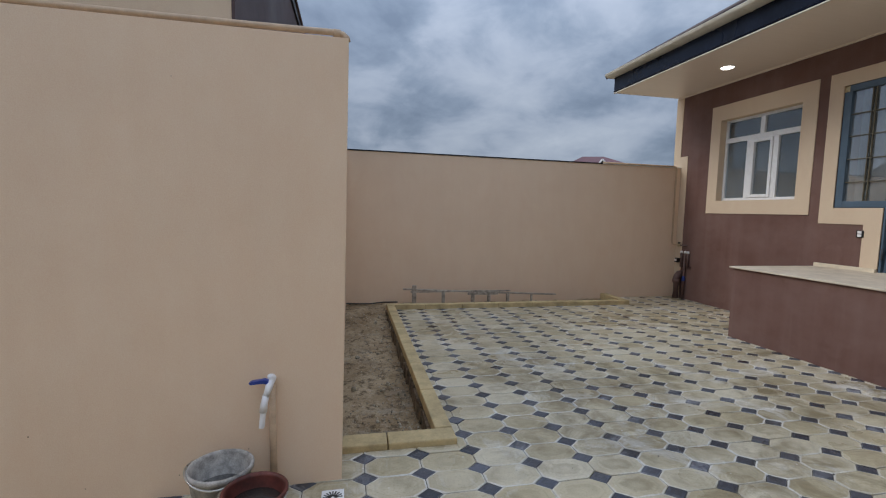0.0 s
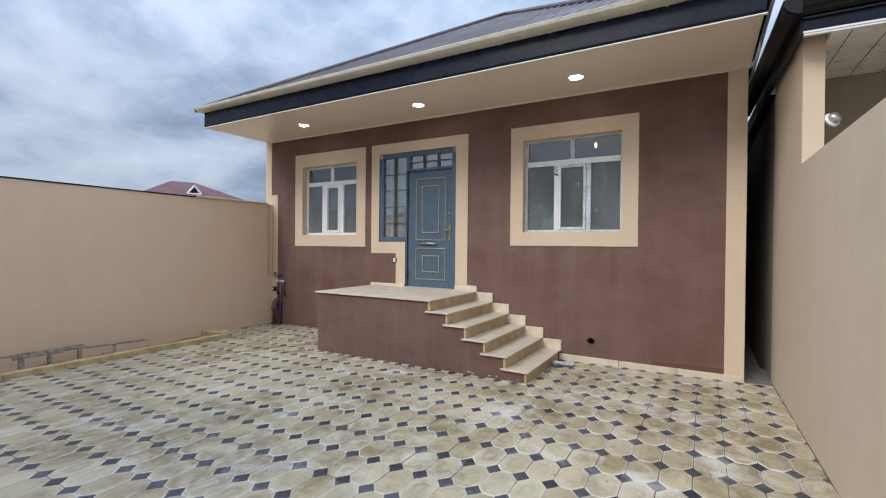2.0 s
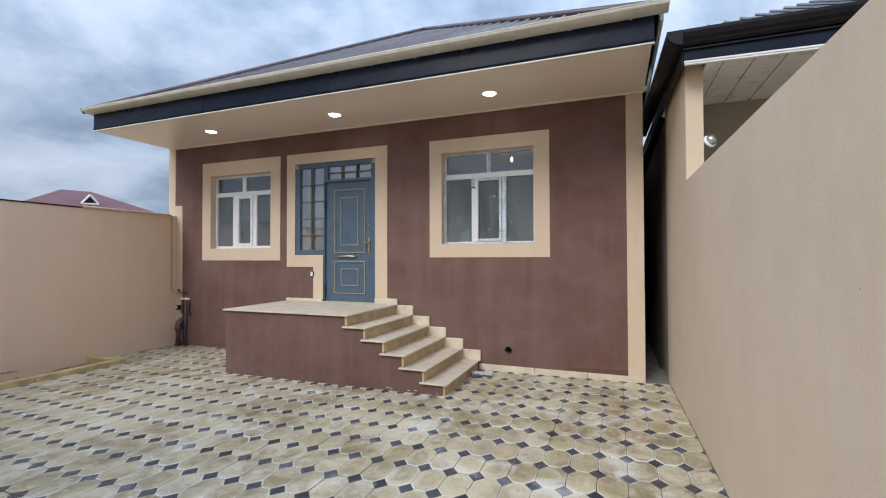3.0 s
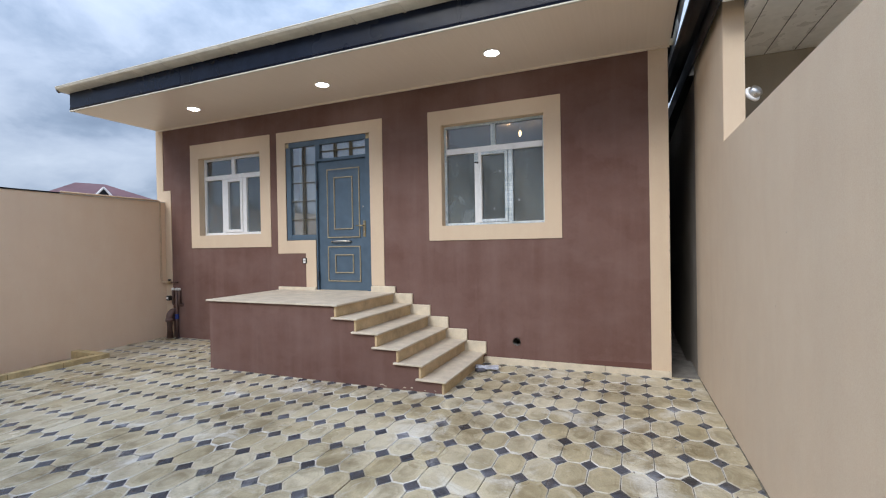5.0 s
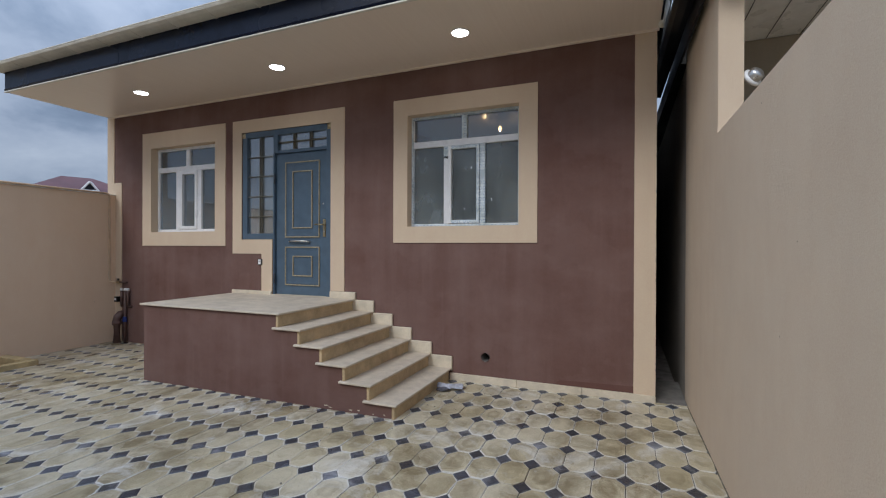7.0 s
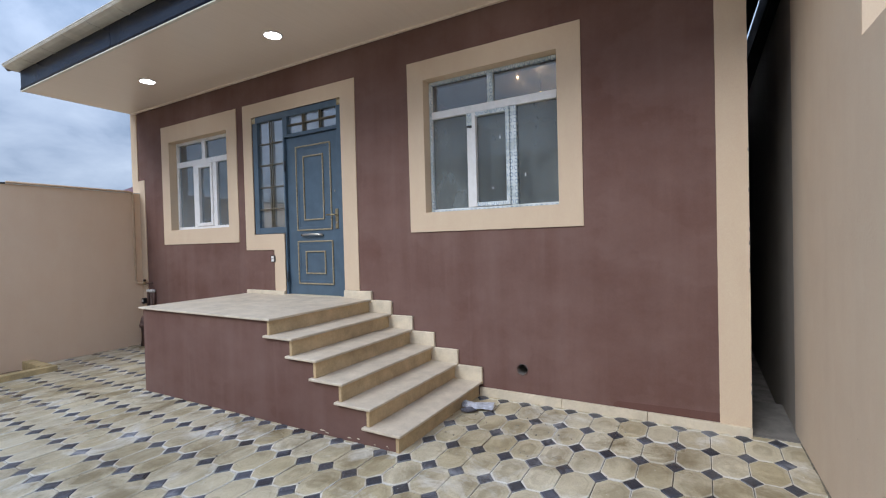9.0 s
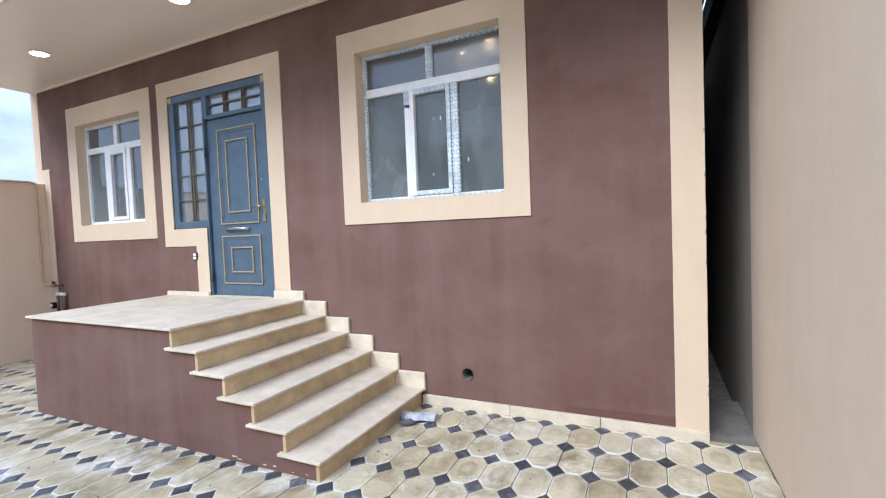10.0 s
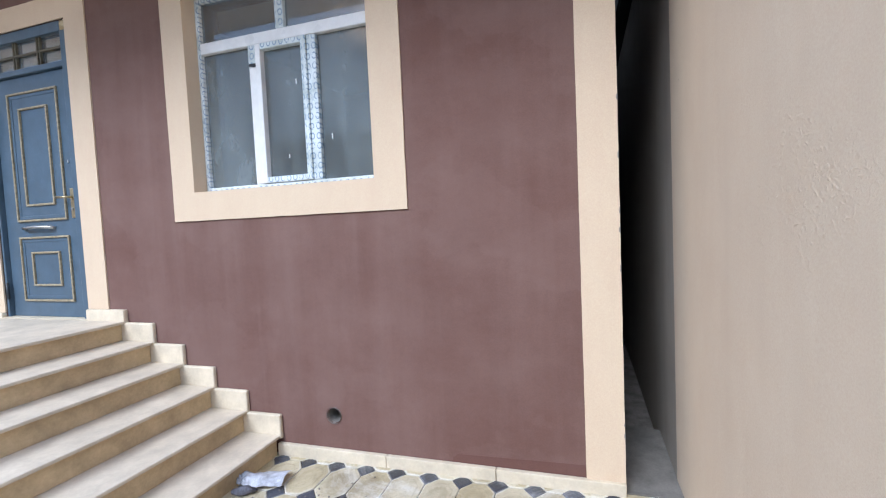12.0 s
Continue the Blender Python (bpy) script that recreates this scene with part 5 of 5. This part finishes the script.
hx, hy = PX / 2, PY / 2
OCT = [(hx - CX, -hy + JOINT), (hx - JOINT, -hy + CY), (hx - JOINT, hy - CY), (hx - CX, hy - JOINT), (-hx + CX, hy - JOINT), (-hx + JOINT, hy - CY), (-hx + JOINT, -hy + CY), (-hx + CX, -hy + JOINT)]
DOT = [(CX - 0.004, 0), (0, CY - 0.004), (-CX + 0.004, 0), (0, -CY + 0.004)]


def clip(poly, x0, x1, y0, y1):
    for ax, lim, sign in ((0, x0, 1), (0, x1, -1), (1, y0, 1), (1, y1, -1)):
        out = []
        for p, q in zip(poly, poly[1:] + poly[:1]):
            a, b = sign * (p[ax] - lim), sign * (q[ax] - lim)
            if a >= 0:
                out.append(p)
            if a * b < 0:
                s = a / (a - b)
                out.append((p[0] + (q[0] - p[0]) * s, p[1] + (q[1] - p[1]) * s))
        poly = out
        if len(poly) < 3:
            return []
    return poly


def area(poly):
    return 0.5 * abs(sum(p[0] * q[1] - q[0] * p[1] for p, q in zip(poly, poly[1:] + poly[:1])))


def piece(bm, uvl, poly, cx, cy, cz, half, tilt=(0, 0), sx=0.0):
    """A cast piece: upright sides, a chamfer, a slightly domed middle."""
    n = len(poly)
    mx, my = sum(p[0] for p in poly) / n, sum(p[1] for p in poly) / n
    rings = []
    for k, z in ((1.0, -0.012), (1.0, -0.0025), (0.955, 0.0), (0.62, 0.0012)):
        ring = []
        for x, y in poly:
            u, v = mx + (x - mx) * k, my + (y - my) * k
            ring.append((bm.verts.new((u, v, cz + z + tilt[0] * (u - mx) + tilt[1] * (v - my) - 0.007 * (v - cy))), ((u - cx) / half[0], (v - cy) / half[1])))
        rings.append(ring)
    def face(loop):
        f = bm.faces.new([q[0] for q in loop])
        for l, q in zip(f.loops, loop):
            l[uvl].uv = q[1]
    for a, b in zip(rings, rings[1:]):
        for i in range(n):
            face((a[i], a[(i + 1) % n], b[(i + 1) % n], b[i]))
    face(rings[-1])


def proto(name, poly, half):
    bm = bmesh.new()
    uvl = bm.loops.layers.uv.new("UVMap")
    piece(bm, uvl, poly, 0, 0, 0, half)
    me = bpy.data.meshes.new(name)
    bm.to_mesh(me)
    bm.free()
    return me


me_oct, me_dot = proto("paver", OCT, (hx, hy)), proto("inset", DOT, (CX, CY))
me_oct.materials.append(M_PAVER)
me_dot.materials.append(M_DOT)
rest = {"paver": bmesh.new(), "inset": bmesh.new()}
uvs = {k: b.loops.layers.uv.new("UVMap") for k, b in rest.items()}
count = {"paver": 0, "inset": 0}
rng = random.Random(7)


def inside(p):
    return any(x0 - 1e-6 <= p[0] <= x1 + 1e-6 and y0 - 1e-6 <= p[1] <= y1 + 1e-6 for x0, x1, y0, y1 in YARD)


def lay(kind, shape, mesh, mat, cx, cy, half):
    if 5.25 < cx and 1.9 < cy < 4.9:
        return
    poly = [(cx + x, cy + y) for x, y in shape]
    cz = gz(cy) + rng.uniform(-0.0025, 0.0025)
    tilt = (rng.uniform(-0.012, 0.012), rng.uniform(-0.014, 0.014))
    if all(inside(p) for p in poly):
        near = 2.55 < cx < 6.3 and -1.1 < cy < 2.4 and count[kind] < 300
        if near:
            ob = bpy.data.objects.new(kind, mesh)
            scene.collection.objects.link(ob)
            ob.parent = paving
            ob.matrix_world = Matrix.Translation((cx, cy, cz)) @ Euler((tilt[1] - 0.007, -tilt[0], rng.uniform(-0.008, 0.008))).to_matrix().to_4x4()
            count[kind] += 1
        else:
            piece(rest[kind], uvs[kind], poly, cx, cy, cz, half, tilt)
        return
    for r in YARD:
        q = clip(poly, *r)
        if q and area(q) > 0.0004:
            piece(rest[kind], uvs[kind], q, cx, cy, cz, half, tilt)


for i in range(-19, 20):
    for j in range(-7, 38):
        lay("paver", OCT, me_oct, M_PAVER, X0 + (i + 0.5) * PX, Y0 + (j + 0.5) * PY, (hx, hy))
        lay("inset", DOT, me_dot, M_DOT, X0 + i * PX, Y0 + j * PY, (CX, CY))
for kind, mat in (("paver", M_PAVER), ("inset", M_DOT)):
    ob = part(kind + "_field", rest[kind], mat, paving)
    ob["kind"] = "stuff"

# ---- rubble in the bed ----
rub = bmesh.new()
for k in range(620):
    x, y = rng.uniform(0.0, 0.58), rng.uniform(3.15, 7.6)
    if k % 3:
        x, y = 0.6 - abs(rng.gauss(0, 0.16)), rng.uniform(3.12, 7.2)
    r = rng.uniform(0.003, 0.010) * (3.0 if rng.random() < 0.07 else 1)
    base = -0.20 + 0.13 * max(0.0, min(1.0, (y - 5.6) / 1.9)) + 0.035 * noise.noise((x * 3, y * 3, 0)) + 0.022 * noise.noise((x * 11, y * 11, 3))
    m = pose(x, y, base + r * 0.35, rng.uniform(0, 90), rng.uniform(0, 90), rng.uniform(0, 180)) @ Matrix.Diagonal((r * 1.4, r, r * 0.7, 1))
    bmesh.ops.create_icosphere(rub, subdivisions=1, radius=1.0, matrix=m)
tagged(part("rubble", rub, plain("rubble_stone", (0.48, 0.42, 0.32), 0.9, wear=0.42, scale=7)), "loose stones and mortar crumbs on the soil", "rubble", kind="stuff")

# ---- crumbs of mortar and stone on the paving ----
crumbs = bmesh.new()
for k in range(170):
    if k % 2:
        x, y = rng.gauss(5.75, 0.35), rng.gauss(1.0, 0.5)
    else:
        x, y = rng.uniform(0.9, 6.3), rng.uniform(-0.9, 6.5)
    if not (0.8 < x < 6.37 and -0.93 < y < 7.0) or (x > 4.9 and 1.55 < y < 5.2):
        continue
    r = rng.uniform(0.0025, 0.007)
    bmesh.ops.create_icosphere(crumbs, subdivisions=1, radius=1.0, matrix=pose(x, y, gz(y) + r * 0.5, rng.uniform(0, 90), 0, rng.uniform(0, 180)) @ Matrix.Diagonal((r * 1.5, r, r * 0.7, 1)))
tagged(part("crumbs", crumbs, M_CONCRETE), "small mortar crumbs scattered on the paving", "debris", kind="stuff")
